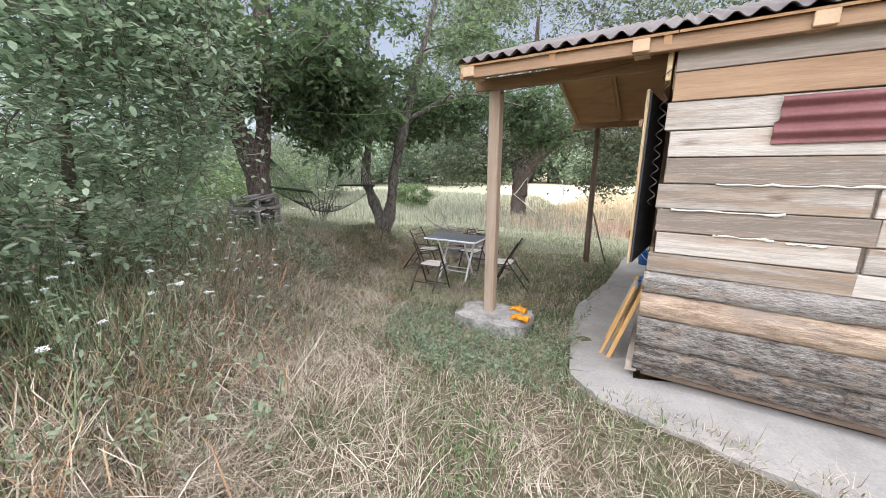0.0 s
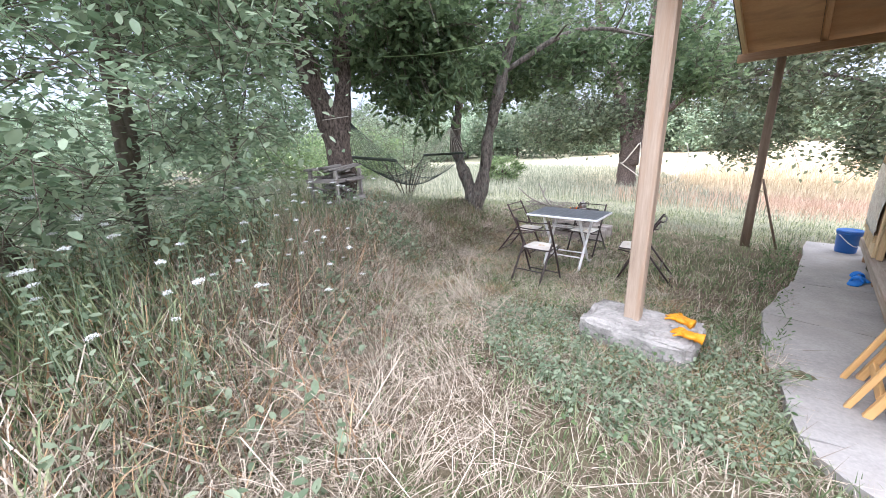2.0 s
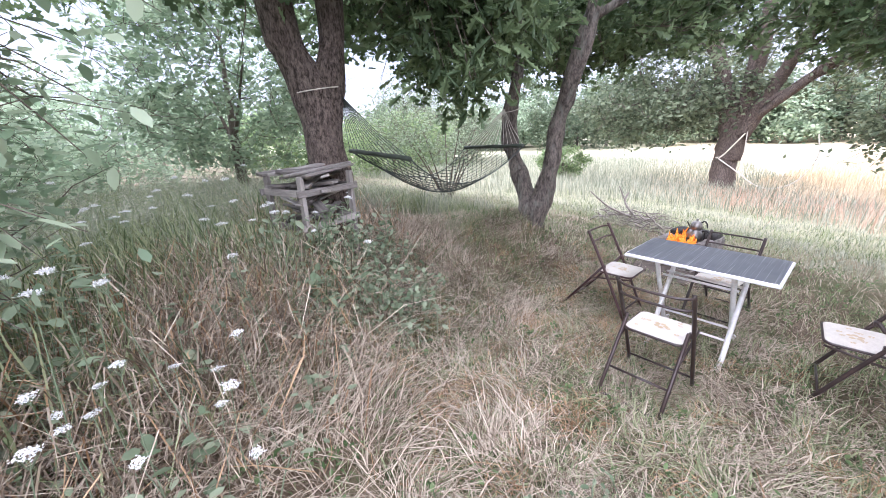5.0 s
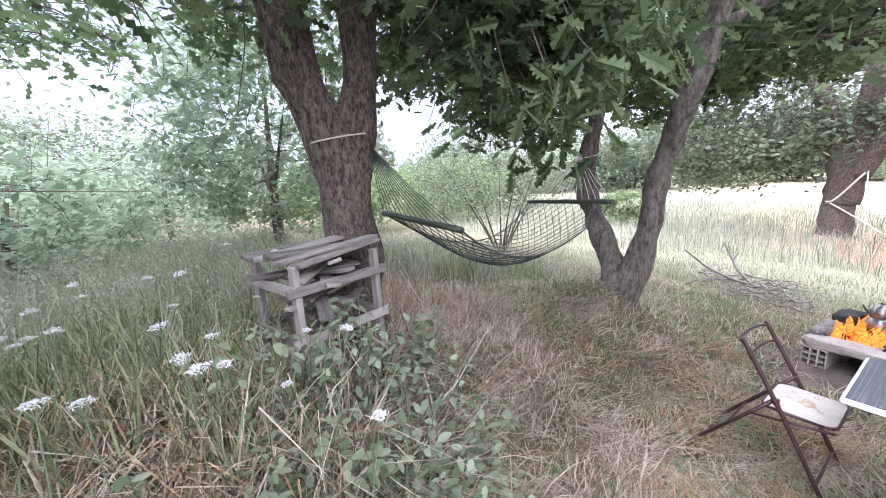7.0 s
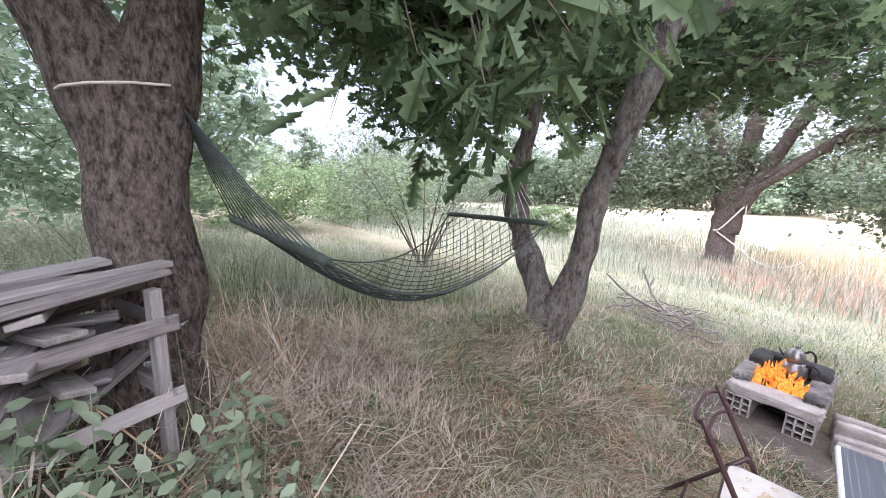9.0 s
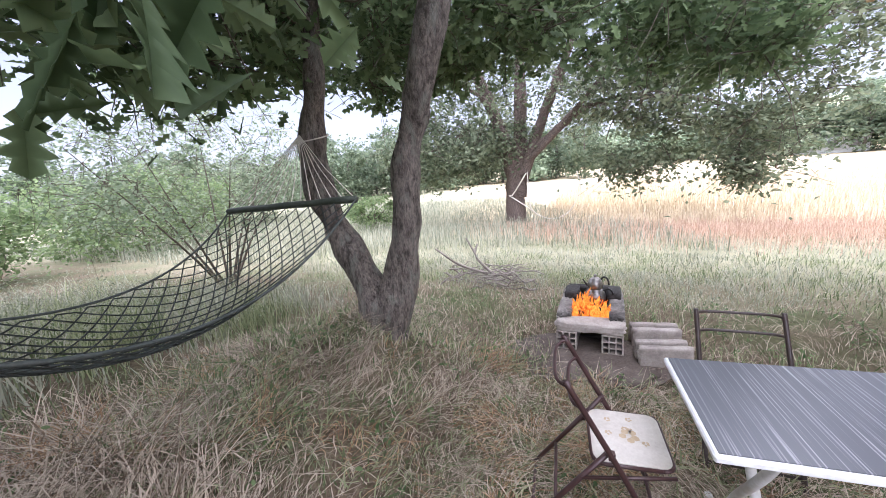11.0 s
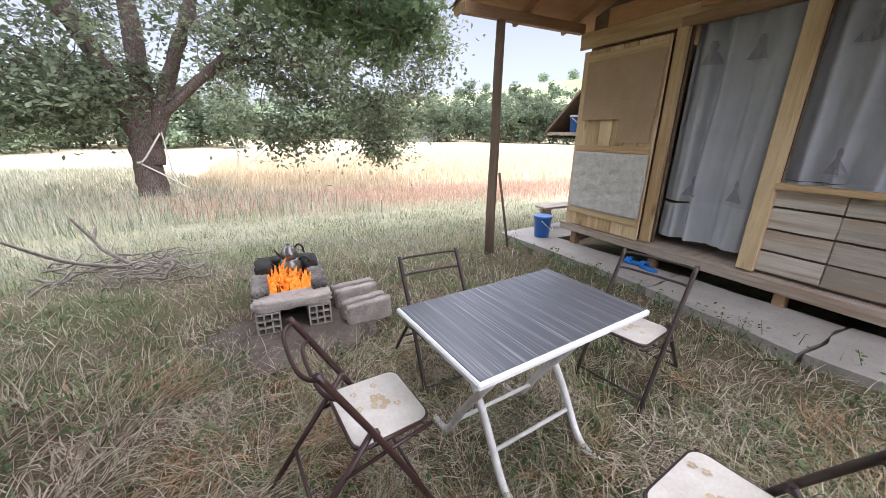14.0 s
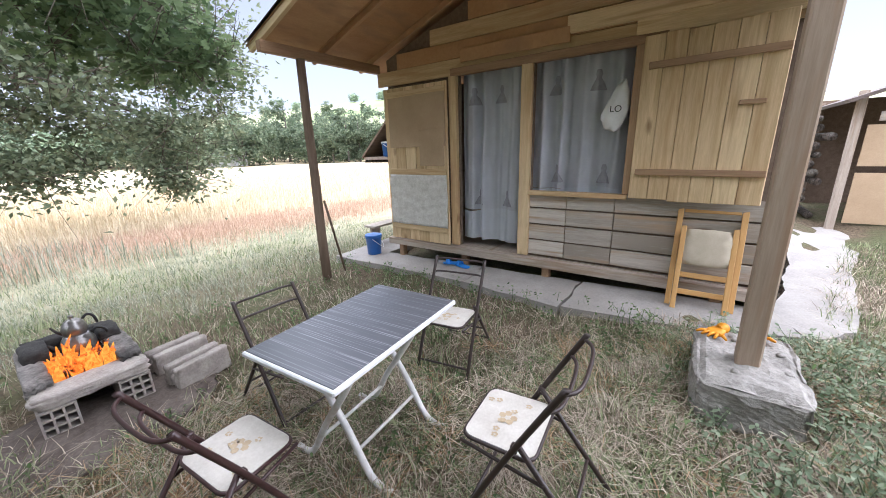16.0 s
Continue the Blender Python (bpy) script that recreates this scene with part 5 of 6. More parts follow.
# the spreading tree at the field's edge
tree("field_tree", [
    ([(-6.7, 15.2, -0.9), (-6.75, 15.2, 0.5), (-6.8, 15.2, 1.6), (-7.3, 15.1, 3.4), (-8.3, 15.0, 6.2), (-8.8, 15, 9)], [.46, .36, .30, .25, .19, .06]),
    ([(-6.6, 15.2, 0.4), (-6.5, 15.3, 1.8), (-6.4, 15.3, 4.2), (-6.2, 15.3, 9)], [.34, .3, .24, .06]),
    ([(-6.4, 15.2, 1.2), (-5.7, 15.1, 3.0), (-4.6, 15, 5.5), (-3.6, 15, 8)], [.24, .2, .15, .05]),
    ([(-6.0, 15.1, 2.2), (-3.6, 14.8, 3.6), (-0.6, 14.5, 3.2), (1.2, 14.3, 2.0)], [.14, .1, .06, .02]),
    ([(-7.0, 15.1, 2.0), (-8.6, 14.8, 3.0), (-10.4, 14.4, 2.4)], [.12, .08, .02]),
    ([(-6.5, 15.2, 1.5), (-5.2, 14.8, 2.6), (-3.0, 14.2, 4.6), (-0.5, 13.6, 5.6)], [.15, .12, .08, .02]),
    ([(-6.9, 15.1, 2.4), (-7.6, 14.6, 4.2), (-9.6, 14.0, 5.6)], [.13, .1, .03])],
    [((-4.6, 15.2, 7.6), (8.4, 5.0, 5.2), 450), ((-0.4, 14.5, 4.2), (3.8, 2.6, 2.2), 140), ((0.8, 14.2, 1.7), (0.9, 0.8, 1.2), 30), ((-9.6, 14.6, 2.5), (2.7, 1.9, 1.3), 110), ((-2.4, 14.4, 1.4), (1.3, .7, .5), 22)],
    M_BARK, M_LEAF_FAR, "large spreading tree at the edge of the wheat field", 84, 0.70, 0.19, DIAMOND, 0.022, seed=4, bark_rough=0.07)
# the leafy bush beside the way in
tree("elm_bush", [
    ([(-4.3, -2.6, 0.4), (-4.2, -2.6, 1.6), (-4.0, -2.5, 3.4)], [.06, .045, .015]), ([(-4.2, -3.2, 0.4), (-3.8, -3.3, 1.8), (-3.5, -3.3, 3.4)], [.05, .04, .012]),
    ([(-4.5, -2.7, 0.4), (-4.6, -2.5, 1.8), (-4.4, -2.4, 3.2)], [.05, .04, .012])],
    [((-4.0, -2.75, 2.5), (1.3, 1.35, 1.5), 270), ((-3.3, -3.6, 2.0), (0.9, 0.8, 1.2), 120), ((-3.4, -2.2, 2.8), (0.7, 0.6, 0.7), 80)],
    M_TWIG, M_LEAF_BUSH, "dense elm bush with small rounded leaves by the path", 60, 0.27, 0.064, OVAL, 0.006, seed=5, flat=0.8, droop=0.1, category="bush",
    keep=lambda p: (p[:, 0] < -2.75 - 0.25 * (p[:, 1] + 2.4) - 0.9 * np.clip(1.7 - p[:, 2], 0, .8)) & (p[:, 1] < -1.1 + 0.45 * (p[:, 0] + 2.74)))
# trees and thickets farther left
for name, x, y, h, r, n_c, mat, lf, lab in (
        ("young_tree", -9.6, -0.4, 3.6, 1.7, 190, M_LEAF_BUSH, 0.115, "slender young tree in the tall meadow"),
        ("thicket", -10.5, -3.9, 1.9, 2.0, 85, M_LEAF_BUSH, 0.14, "dark leafy thicket beyond the bush"),
        ("thicket", -7.6, -5.6, 4.6, 2.0, 170, M_LEAF_BUSH, 0.13, "tall thicket behind the bush"),
        ("thicket", -14.5, -2.6, 2.6, 2.6, 110, M_LEAF_BUSH, 0.12, "pale green thicket in the meadow"),
        ("thicket", -16.5, 2.2, 2.6, 2.4, 140, M_LEAF_BRIGHT, 0.13, "bright green thicket in the meadow"),
        ("thicket", -19.0, 8.0, 3.0, 3.0, 160, M_LEAF_BRIGHT, 0.15, "bright green bushes beyond the meadow"),
        ("thicket", -13.0, 14.0, 1.6, 1.2, 60, M_LEAF_BRIGHT, 0.12, "small light green bush in the meadow"),
        ("thicket", -26.0, 16.0, 4.5, 4.5, 170, M_LEAF_FAR, 0.2, "leafy bushes beyond the meadow"),
        ("thicket", -22.0, -8.0, 4.2, 4.5, 200, M_LEAF_FAR, 0.2, "tall bushes far behind the path")):
    z = on_ground(x, y)
    tree(name, [([(x, y, z - .1), (x + .1, y, z + h * .35), (x - .1, y + .1, z + h * .8)], [.07 + h * .008, .05 + h * .004, .015]),
                ([(x + .1, y, z + h * .3), (x + r * .5, y + .2, z + h * .6)], [.04, .012]), ([(x, y, z + h * .25), (x - r * .5, y - .2, z + h * .6)], [.04, .012])],
         [((x, y, z + h * .58), (r, r, h * .44), n_c), ((x, y, z + h * .25), (r * .9, r * .9, h * .22), n_c // 3 if name == "thicket" else 2)],
         M_TWIG, mat, lab, 60, r * .2, lf, DIAMOND, 0.009, seed=int(abs(x) * 10), category="tree" if name == "young_tree" else "bush", sides=8, bark_rough=.01)
# sparse shrub behind the hammock
zb = on_ground(-9.3, 4.1)
tree("sparse_shrub", [([(-9.3, 4.1, zb - .1), (-9.3 + dx * .4, 4.1 + dy * .4, zb + .9), (-9.3 + dx, 4.1 + dy, zb + hh)], [.026, .015, .004])
                      for dx, dy, hh in ((-.9, -.8, 2.3), (-.4, .3, 2.7), (.5, .9, 2.5), (.9, -.2, 2.1), (0, -.9, 2.4), (-.2, 1.2, 2.0), (.3, -1.7, 2.2), (-.1, 1.9, 1.9))],
     [((-9.3, 4.1, zb + 1.9), (1.4, 2.1, 1.1), 230)], M_TWIG, M_LEAF_WEED, "sparse thin-stemmed shrub behind the hammock", 26, 0.30, 0.07, DIAMOND, 0.006, seed=8, category="shrub", sides=6, bark_rough=0.0)
# low bough of oak leaves over the way
bough = thing("oak_bough", Matrix(), "low hanging oak bough with large lobed leaves", "branch")
tips = [(-4.25, 0.55, 2.08), (-4.40, 0.72, 2.12), (-4.12, 0.72, 2.26), (-4.55, 0.45, 2.2), (-4.7, 0.95, 2.3), (-4.25, 1.15, 2.45), (-4.9, 0.6, 2.4), (-4.45, 0.55, 2.6), (-4.0, 0.85, 2.6), (-4.6, 1.3, 2.7),
        (-4.75, 0.3, 2.55), (-4.6, 0.75, 2.0), (-4.9, 1.1, 2.5), (-5.0, 1.5, 2.6), (-3.75, 1.1, 2.75)]
paths, pos = [], []
for p in tips:
    a, c = np.array((-4.95, 0.5, 3.4)), np.array(p)
    u = np.linspace(0, 1, 8)[:, None]
    line = a * (1 - u) + c * u + np.sin(u * 3.1) * np.array([0, 0, .12]) + NPR.normal(size=(8, 3)) * .015
    paths.append((line, np.linspace(.014, .003, 8)))
    pos.append(c + NPR.normal(size=(24, 3)) * (.14, .14, .10))
    pos.append(line[5] + NPR.normal(size=(14, 3)) * .14)
paths.append((np.array([(-5.28, 0.05, 3.3), (-5.1, .3, 3.45), (-4.95, 0.5, 3.4)]), np.array([.035, .025, .02])))
v, t = many_tubes(paths, 6)
tagged(array_part("twig_spray", v, t, M_TWIG, bough), kind="stuff")
v, t = leaves(np.concatenate(pos), 0.145, LOBED, droop=0.75, flat=0.5)
tagged(array_part("foliage", v, t, M_LEAF_OAK, bough, "lobed oak leaves"), kind="stuff")

# distant wood and hill trees: three kinds, repeated
def far_tree(seed, h, r, mat, label):
    NPR.seed(seed)
    blobs = [((0, 0, h * .62), (r, r, h * .36), 34), ((r * .4, 0, h * .42), (r * .6, r * .7, h * .25), 12), ((-r * .4, r * .2, h * .4), (r * .6, r * .6, h * .25), 12), ((0, 0, h * .2), (r * .9, r * .9, h * .16), 14)]
    return tree("distant_tree", [([(0, 0, -.5), (.1, 0, h * .4), (0, .1, h * .85)], [h * .022, h * .016, .04]), ([(0, 0, h * .35), (r * .5, 0, h * .6)], [.1, .03])], blobs, M_BARK2, mat, label,
                60, r * .24, 0.55, DIAMOND, 0.04, seed=seed, sides=6, group="distant trees", bark_rough=0)


kinds = [far_tree(31, 9.0, 3.6, M_DISTANT, "rounded tree in the distant wood"), far_tree(32, 12.5, 3.4, M_DISTANT, "tall tree in the distant wood"),
         far_tree(33, 6.5, 3.8, M_LEAF_BUSH, "low pale tree in the distant wood")]
spots = []
rr = random.Random(5)
for ang, dist, k in [(a, 86 + rr.uniform(-5, 9), rr.choice((0, 0, 1, 2, 2))) for a in range(-2, 62, 2)] + [(a, 58 + rr.uniform(-6, 6), rr.choice((0, 2, 2))) for a in range(-62, 0, 4)] + \
        [(a, 74 + rr.uniform(-8, 6), rr.choice((0, 1, 0))) for a in range(-92, -3, 5)] + [(a, 240 + rr.uniform(-20, 60), rr.choice((0, 2))) for a in range(18, 62, 4)] + \
        [(34 + 2.2 * i, 98 + rr.uniform(0, 6), 1) for i in range(5)]:
    x, y = dist * math.sin(radians(ang)) - 3, dist * math.cos(radians(ang)) + 1
    spots.append((x, y, k, rr.uniform(0, 360), rr.uniform(.8, 1.2)))
for i, (x, y, k, a, sc) in enumerate(spots):
    m = pose(x, y, on_ground(x, y) - .1, 0, 0, a)
    ob = copy_thing(kinds[k], m)
    ob.scale = (sc, sc, sc)
for k, (x, y) in zip(kinds, ((-40, 52), (52, 66), (20, 84))):
    k.matrix_world = pose(x, y, on_ground(x, y) - .1)
barn = thing("farm_building", pose(30.5, 78, on_ground(30.5, 78), 0, 0, -20), "low pale farm building at the far side of the field", "building")
bm = bmesh.new()
box(bm, (0, 0, 1.2), (8, 5, 2.6))
part("wall", bm, M_WALL_FAR, barn)
bm = bmesh.new()
for sg in (-1, 1):
    box(bm, (0, 1.35 * sg, 2.95), (8.6, 3.1, .15), pose(0, 0, 0, -20 * sg, 0, 0))
part("roof", bm, M_ROOF_FAR, barn)
for x in (-2.6, 0, 2.6):
    bm = bmesh.new()
    box(bm, (x, -2.52, 1.3), (1.0, .08, .9))
    part("window", bm, M_ROOF_FAR, barn)

# ---- hammock ----
hammock = thing("hammock", Matrix(), "dark net hammock with wooden spreader bars slung between the trees", "hammock")
A0, A1, B0, B1 = (Vector(p) for p in ((-5.66, 0.10, 1.575), (-4.69, 0.22, 1.515), (-6.05, 1.97, 1.51), (-4.96, 1.95, 1.54)))
for p, q in ((A0, A1), (B0, B1)):
    bm = bmesh.new()
    tube(bm, [p.lerp(q, k / 6) + Vector((0, 0, .004 * (k % 2))) for k in range(7)], .021, 10)
    part("spreader_bar", bm, M_BAR, hammock, "", True)


def net(u, v):
    a, b = A0.lerp(A1, v), B0.lerp(B1, v)
    p = a.lerp(b, u)
    s = 4 * u * (1 - u)
    mid = (A0.lerp(A1, .5)).lerp(B0.lerp(B1, .5), u)
    p = p.lerp(mid, 0.22 * s)
    return p - Vector((0, 0, s * (0.46 - 0.55 * (v - .5) ** 2)))


paths = []
for k in range(22):
    for sg in (-1, 1):
        pts = []
        for i in range(37):
            u = i / 36
            w = (k / 11 + sg * u * 1.7) % 2
            pts.append(net(u, w if w <= 1 else 2 - w))
        paths.append((np.array(pts), 0.0032))
for v in (0.0, 1.0):
    paths.append((np.array([net(i / 24, v) for i in range(25)]), 0.006))
v, t = many_tubes(paths, 5)
array_part("net", v, t, M_NET, hammock, "dark cord net")
T1R, T2R = Vector((-5.22, -0.12, 2.06)), Vector((-5.68, 2.36, 2.0))
for ring, p, q in ((T1R, A0, A1), (T2R, B0, B1)):
    for k in range(14):
        e = p.lerp(q, k / 13)
        m_ = (ring + e) / 2 - Vector((0, 0, .03))
        v, t = many_tubes([(np.array([ring, m_, e]), 0.003)], 5)
        array_part("suspension_cord", v, t, M_NET if ring is T1R else M_ROPE, hammock)
for c, r, z in (((-5.34, -0.26), .205, 2.1), ((-5.65, 2.46), .118, 1.98)):
    bm = bmesh.new()
    pts = [(c[0] + r * math.cos(k * .524), c[1] + r * math.sin(k * .524), z + .03 * math.sin(k * .524)) for k in range(13)]
    tube(bm, pts, .005, 6)
    part("tree_rope", bm, M_ROPE, hammock, "pale rope tied round the trunk", True)
rag = thing("hanging_cloth", Matrix(), "grey cloth hanging behind the forked trunk", "cloth")
rough_lump("cloth", rag, (-5.72, 2.62, 1.36), (.10, .16, .42), M_DEADWOOD, 70, rough=.3, square=.3)

# ---- wood pile under the oak ----
pile = thing("wood_pile", pose(-4.95, -0.56, 1.0, 0, 0, 112) @ Matrix.Diagonal((0.66, 0.74, 0.84, 1)), "weathered crate heaped with grey boards and scrap wood", "wood pile")
for x in (-0.36, 0.36):
    for y in (-0.26, 0.26):
        plank(pile, M_PILE, (x, y, 0.08), (0.96, 0.05, 0.06), "z", name="corner_post", out="x")
for z in (0.10, 0.40):
    for y in (-0.29, 0.29):
        plank(pile, M_PILE, (0, y, z), (0.84, 0.02, 0.06), "x", RND.uniform(-14, 14), name="slat")
    for x in (-0.39, 0.39):
        plank(pile, M_PILE, (x, 0, z), (0.6, 0.02, 0.06), "y", RND.uniform(-6, 6), name="slat")
for k in range(24):
    ln, w = RND.uniform(.35, .85), RND.uniform(.06, .14)
    ob = plank(pile, M_PILE, (RND.uniform(-.15, .15), RND.uniform(-.2, .2), 0.14 + k * .0165), (round(ln, 1), 0.022, round(w, 2)), "x", name="scrap_board")
    ob.matrix_local = pose(RND.uniform(-.15, .15), RND.uniform(-.2, .2), 0.16 + k * .0165, 90 + RND.uniform(-12, 12), RND.uniform(-10, 10), RND.choice((0, 90, 20, -25, 70)) + RND.uniform(-15, 15))

for k in range(5):
    lid = plank(pile, M_PILE, (0, 0, 0.5), (round(RND.uniform(.7, .9), 1), 0.022, 0.12), "x", name="cover_board")
    lid.matrix_local = pose(RND.uniform(-.06, .06), -0.25 + 0.125 * k, 0.565 + 0.012 * (k % 2), 90 + RND.uniform(-7, 7), RND.uniform(-5, 5), RND.uniform(-7, 7))

# ---- dead branches ----
brush = thing("brushwood_heap", Matrix(), "heap of bare grey dead branches in the grass", "branches")
paths = []
zb = on_ground(-5.2, 5.4)
for k in range(46):
    a = RND.uniform(-.6, .9) + (math.pi if k % 2 else 0)
    c = np.array([-5.15 + RND.uniform(-.55, .55), 5.35 + RND.uniform(-.3, .3), zb + RND.uniform(.03, .28)])
    ln = RND.uniform(.35, .9)
    pts = np.stack([c + np.array([math.cos(a), math.sin(a) * .7, RND.uniform(-.1, .25)]) * ln * (u - .5) + NPR.normal(size=3) * .025 for u in np.linspace(0, 1, 7)])
    paths.append((pts, np.linspace(RND.uniform(.008, .018), .003, 7)))
for pts in ([(-5.1, 5.35, zb + .15), (-5.35, 5.38, zb + .38), (-5.42, 5.4, zb + .5), (-5.54, 5.39, .63)], [(-5.2, 5.3, zb + .2), (-5.6, 5.15, zb + .38), (-5.9, 5.0, .55)], [(-5.42, 5.4, zb + .5), (-5.4, 5.5, zb + .62)]):
    paths.append((np.array([tuple(q) for q in bend(pts, 4)]), np.linspace(.022, .012, (len(pts) - 1) * 4 + 1)))
for one in paths:
    v, t = many_tubes([one], 6)
    array_part("dead_branch", v, t, M_DEADWOOD, brush, "", True)

# ---- ropes ----
line = thing("clothes_line", Matrix(), "thin green line from the porch roof to the oak", "line")
bm = bmesh.new()
tube(bm, bend([(-0.3, -0.1, 2.72), (-1.55, -0.05, 2.60), (-3.2, -0.18, 2.52), (-5.3, -0.45, 2.80)], 8), .0035, 5)
part("cord", bm, M_LEAF_BRIGHT, line, "", True)
swing = thing("rope", Matrix(), "pale rope slung from the field tree's trunk", "rope")
bm = bmesh.new()
tube(bm, bend([(-6.2, 14.85, 1.35), (-6.7, 14.75, 0.6), (-6.9, 14.75, 0.5)], 6), .03, 6)
tube(bm, bend([(-6.15, 14.85, 1.4), (-6.1, 14.8, 0.6), (-6.0, 14.8, -0.1), (-5.3, 14.6, -0.45), (-4.6, 14.5, -0.2), (-4.2, 14.4, 0.6), (-4.3, 14.4, 1.3)], 6), .02, 6)
tube(bm, bend([(-6.85, 14.75, .5), (-6.3, 14.8, 0.1), (-5.9, 14.8, -.2)], 6), .025, 6)
part("strand", bm, M_ROPE, swing, "", True)

# ---- grass and weeds ----
def way_distance(x, y):
    """Distance from the trodden way between the gate side and the table."""
    line_pts = [(0.6, -4.2), (-0.5, -3.0), (-1.5, -2.0), (-2.5, -1.1), (-3.1, -0.6), (-3.65, 0.1), (-3.9, 0.6), (-4.05, 0.37)]
    best = np.full(np.shape(x), 99.0)
    for (ax, ay), (bx, by) in zip(line_pts, line_pts[1:]):
        dx, dy = bx - ax, by - ay
        u = np.clip(((x - ax) * dx + (y - ay) * dy) / (dx * dx + dy * dy), 0, 1)
        best = np.minimum(best, np.hypot(x - ax - u * dx, y - ay - u * dy))
    return best


def free_of_things(x, y):
    hut_p = (x > -0.6) & (y > -0.35) & (y < 4.75)
    apron = (x > -0.45) & (y > -0.62 - 0.25 * np.maximum(0, x)) & (y < 0)
    hearth_p = (np.abs(x + 3.7) < .36) & (np.abs(y - 3.65) < .6)
    plinth_p = (np.abs(x + 1.46) < .42) & (np.abs(y + .02) < .27)
    pile_p = (np.abs(x + 4.95) < .24) & (np.abs(y + .56) < .28)
    return ~(hut_p | apron | hearth_p | plinth_p | pile_p)


def scatter(k, x0, x1, y0, y1):
    x, y = NPR.uniform(x0, x1, k), NPR.uniform(y0, y1, k)
    ok = free_of_things(x, y)
    return x[ok], y[ok]


def blades(x, y, h, width, lean, mat, name, label, lay=0.0, flop=0.6, swirl=0.0, long=False):
    """Bent tapering blades; lay: share of the height lost to lying over; swirl: how far neighbours lie the same way; long: one bend more."""
    k = len(x)
    z = height(x, y)
    a = NPR.uniform(0, 2 * np.pi, k)
    if swirl:
        a = np.where(NPR.uniform(0, 1, k) < swirl, 4.5 * smooth_noise(x, y, 0.7, 41) + NPR.normal(size=k) * .45, a)
    b = a + NPR.normal(size=k) * .5
    d = np.stack([np.cos(a), np.sin(a)], -1)
    side = np.stack([-np.sin(b), np.cos(b)], -1)
    hh = h * (1 - lay)
    out = h * (lean + lay) * NPR.uniform(.3, 1.1, k)
    base = np.stack([x, y, z - 0.01], -1)
    w = (width * NPR.uniform(.5, 1.5, k))[:, None]
    s3 = np.concatenate([side, np.zeros((k, 1))], 1) * w
    end = 1 - flop * NPR.uniform(0, .6, k)
    stops = ((.18, .42, 1.0), (.52, .80, .8)) if long else ((.35, .62, .8),)
    rows_p = [base - s3, base + s3]
    for fo, fz, fw in stops:
        q = base.copy()
        q[:, :2] += d * (out * fo)[:, None] + NPR.normal(size=(k, 2)) * (h * .05)[:, None]
        q[:, 2] += hh * fz
        rows_p += [q - s3 * fw, q + s3 * fw]
    tip = base.copy()
    tip[:, :2] += d * out[:, None] + NPR.normal(size=(k, 2)) * (h * .06)[:, None]
    tip[:, 2] += hh * end + .01
    rows_p.append(tip)
    pts = np.stack(rows_p, 1)
    m = pts.shape[1]
    tr = [t3 for i in range(0, m - 3, 2) for t3 in ((i, i + 1, i + 3), (i, i + 3, i + 2))] + [(m - 3, m - 2, m - 1)]
    tris = (np.array(tr)[None] + (np.arange(k) * m)[:, None, None]).reshape(-1, 3)
    return tagged(array_part(name, pts.reshape(-1, 3), tris, mat), label, "grass", kind="stuff")


def seed_heads(x, y, h, size, mat, name, label, per=5):
    """Small seed grains clustered at the tops of the stalks."""
    k = len(x)
    top = np.stack([x, y, height(x, y) + h], -1)
    pos = np.repeat(top, per, 0) + NPR.normal(size=(k * per, 3)) * np.array([.018, .018, .035])
    v, t = leaves(pos, size, DIAMOND, droop=-.2, flat=.3)
    return tagged(array_part(name, v, t, mat), label, "grass", kind="stuff")


def bank(x, y):
    """1 on the overgrown bank beside the way, 0 on the trodden and mown ground."""
    left = (x * 0.72 + y * 0.69) + 2.75
    tall = np.clip((-left - 0.35) / 0.8, 0, 1) * np.clip((0.05 - y) / 0.4, 0, 1)
    tall = np.maximum(tall, np.clip((-x - 6.2) / 0.8, 0, 1) * (y > 0.2) * (y < 4.5) * .7)
    tall = np.maximum(tall, np.clip((y - 4.5) / 1.2, 0, 1))
    return tall * np.clip((way_distance(x, y) - .45) / .5, 0, 1)


# short mown grass, straw and green, near the way
x, y = scatter(165000, -6.5, 3.0, -6.5, 6.0)
n1 = smooth_noise(x, y, 0.9, 21)
near_w = np.clip(1.6 - way_distance(x, y) / 3.2, 0.15, 1)
sel = NPR.uniform(0, 1, len(x)) < near_w
x, y, n1 = x[sel], y[sel], n1[sel]
shade = np.clip((x + 3.4) / 2.2, 0, 1)
green = NPR.uniform(-1, 1, len(x)) < n1 * 0.9 - 0.25 + 0.35 * shade
low = 0.05 + 0.09 * NPR.uniform(0, 1, len(x)) ** 1.5
blades(x[~green], y[~green], (low * 1.25)[~green], 0.0024, 0.9, M_GRASS_DRY, "dry_grass", "short dry straw-coloured mown grass", lay=0.3, swirl=.4)
blades(x[green], y[green], low[green], 0.0034, 0.7, M_GRASS_GREEN, "green_grass", "short green grass between the straw")
# fallen straw lying flat on the ground
x, y = scatter(90000, -6, 2.5, -6, 5.5)
sel = NPR.uniform(0, 1, len(x)) < np.clip(1.5 - way_distance(x, y) / 2.6, 0.1, 1)
x, y = x[sel], y[sel]
blades(x, y, NPR.uniform(.12, .42, len(x)), 0.0024, 0.25, M_GRASS_DRY, "fallen_straw", "long dry stalks lying over on the ground", lay=0.8, flop=.9, swirl=.55)
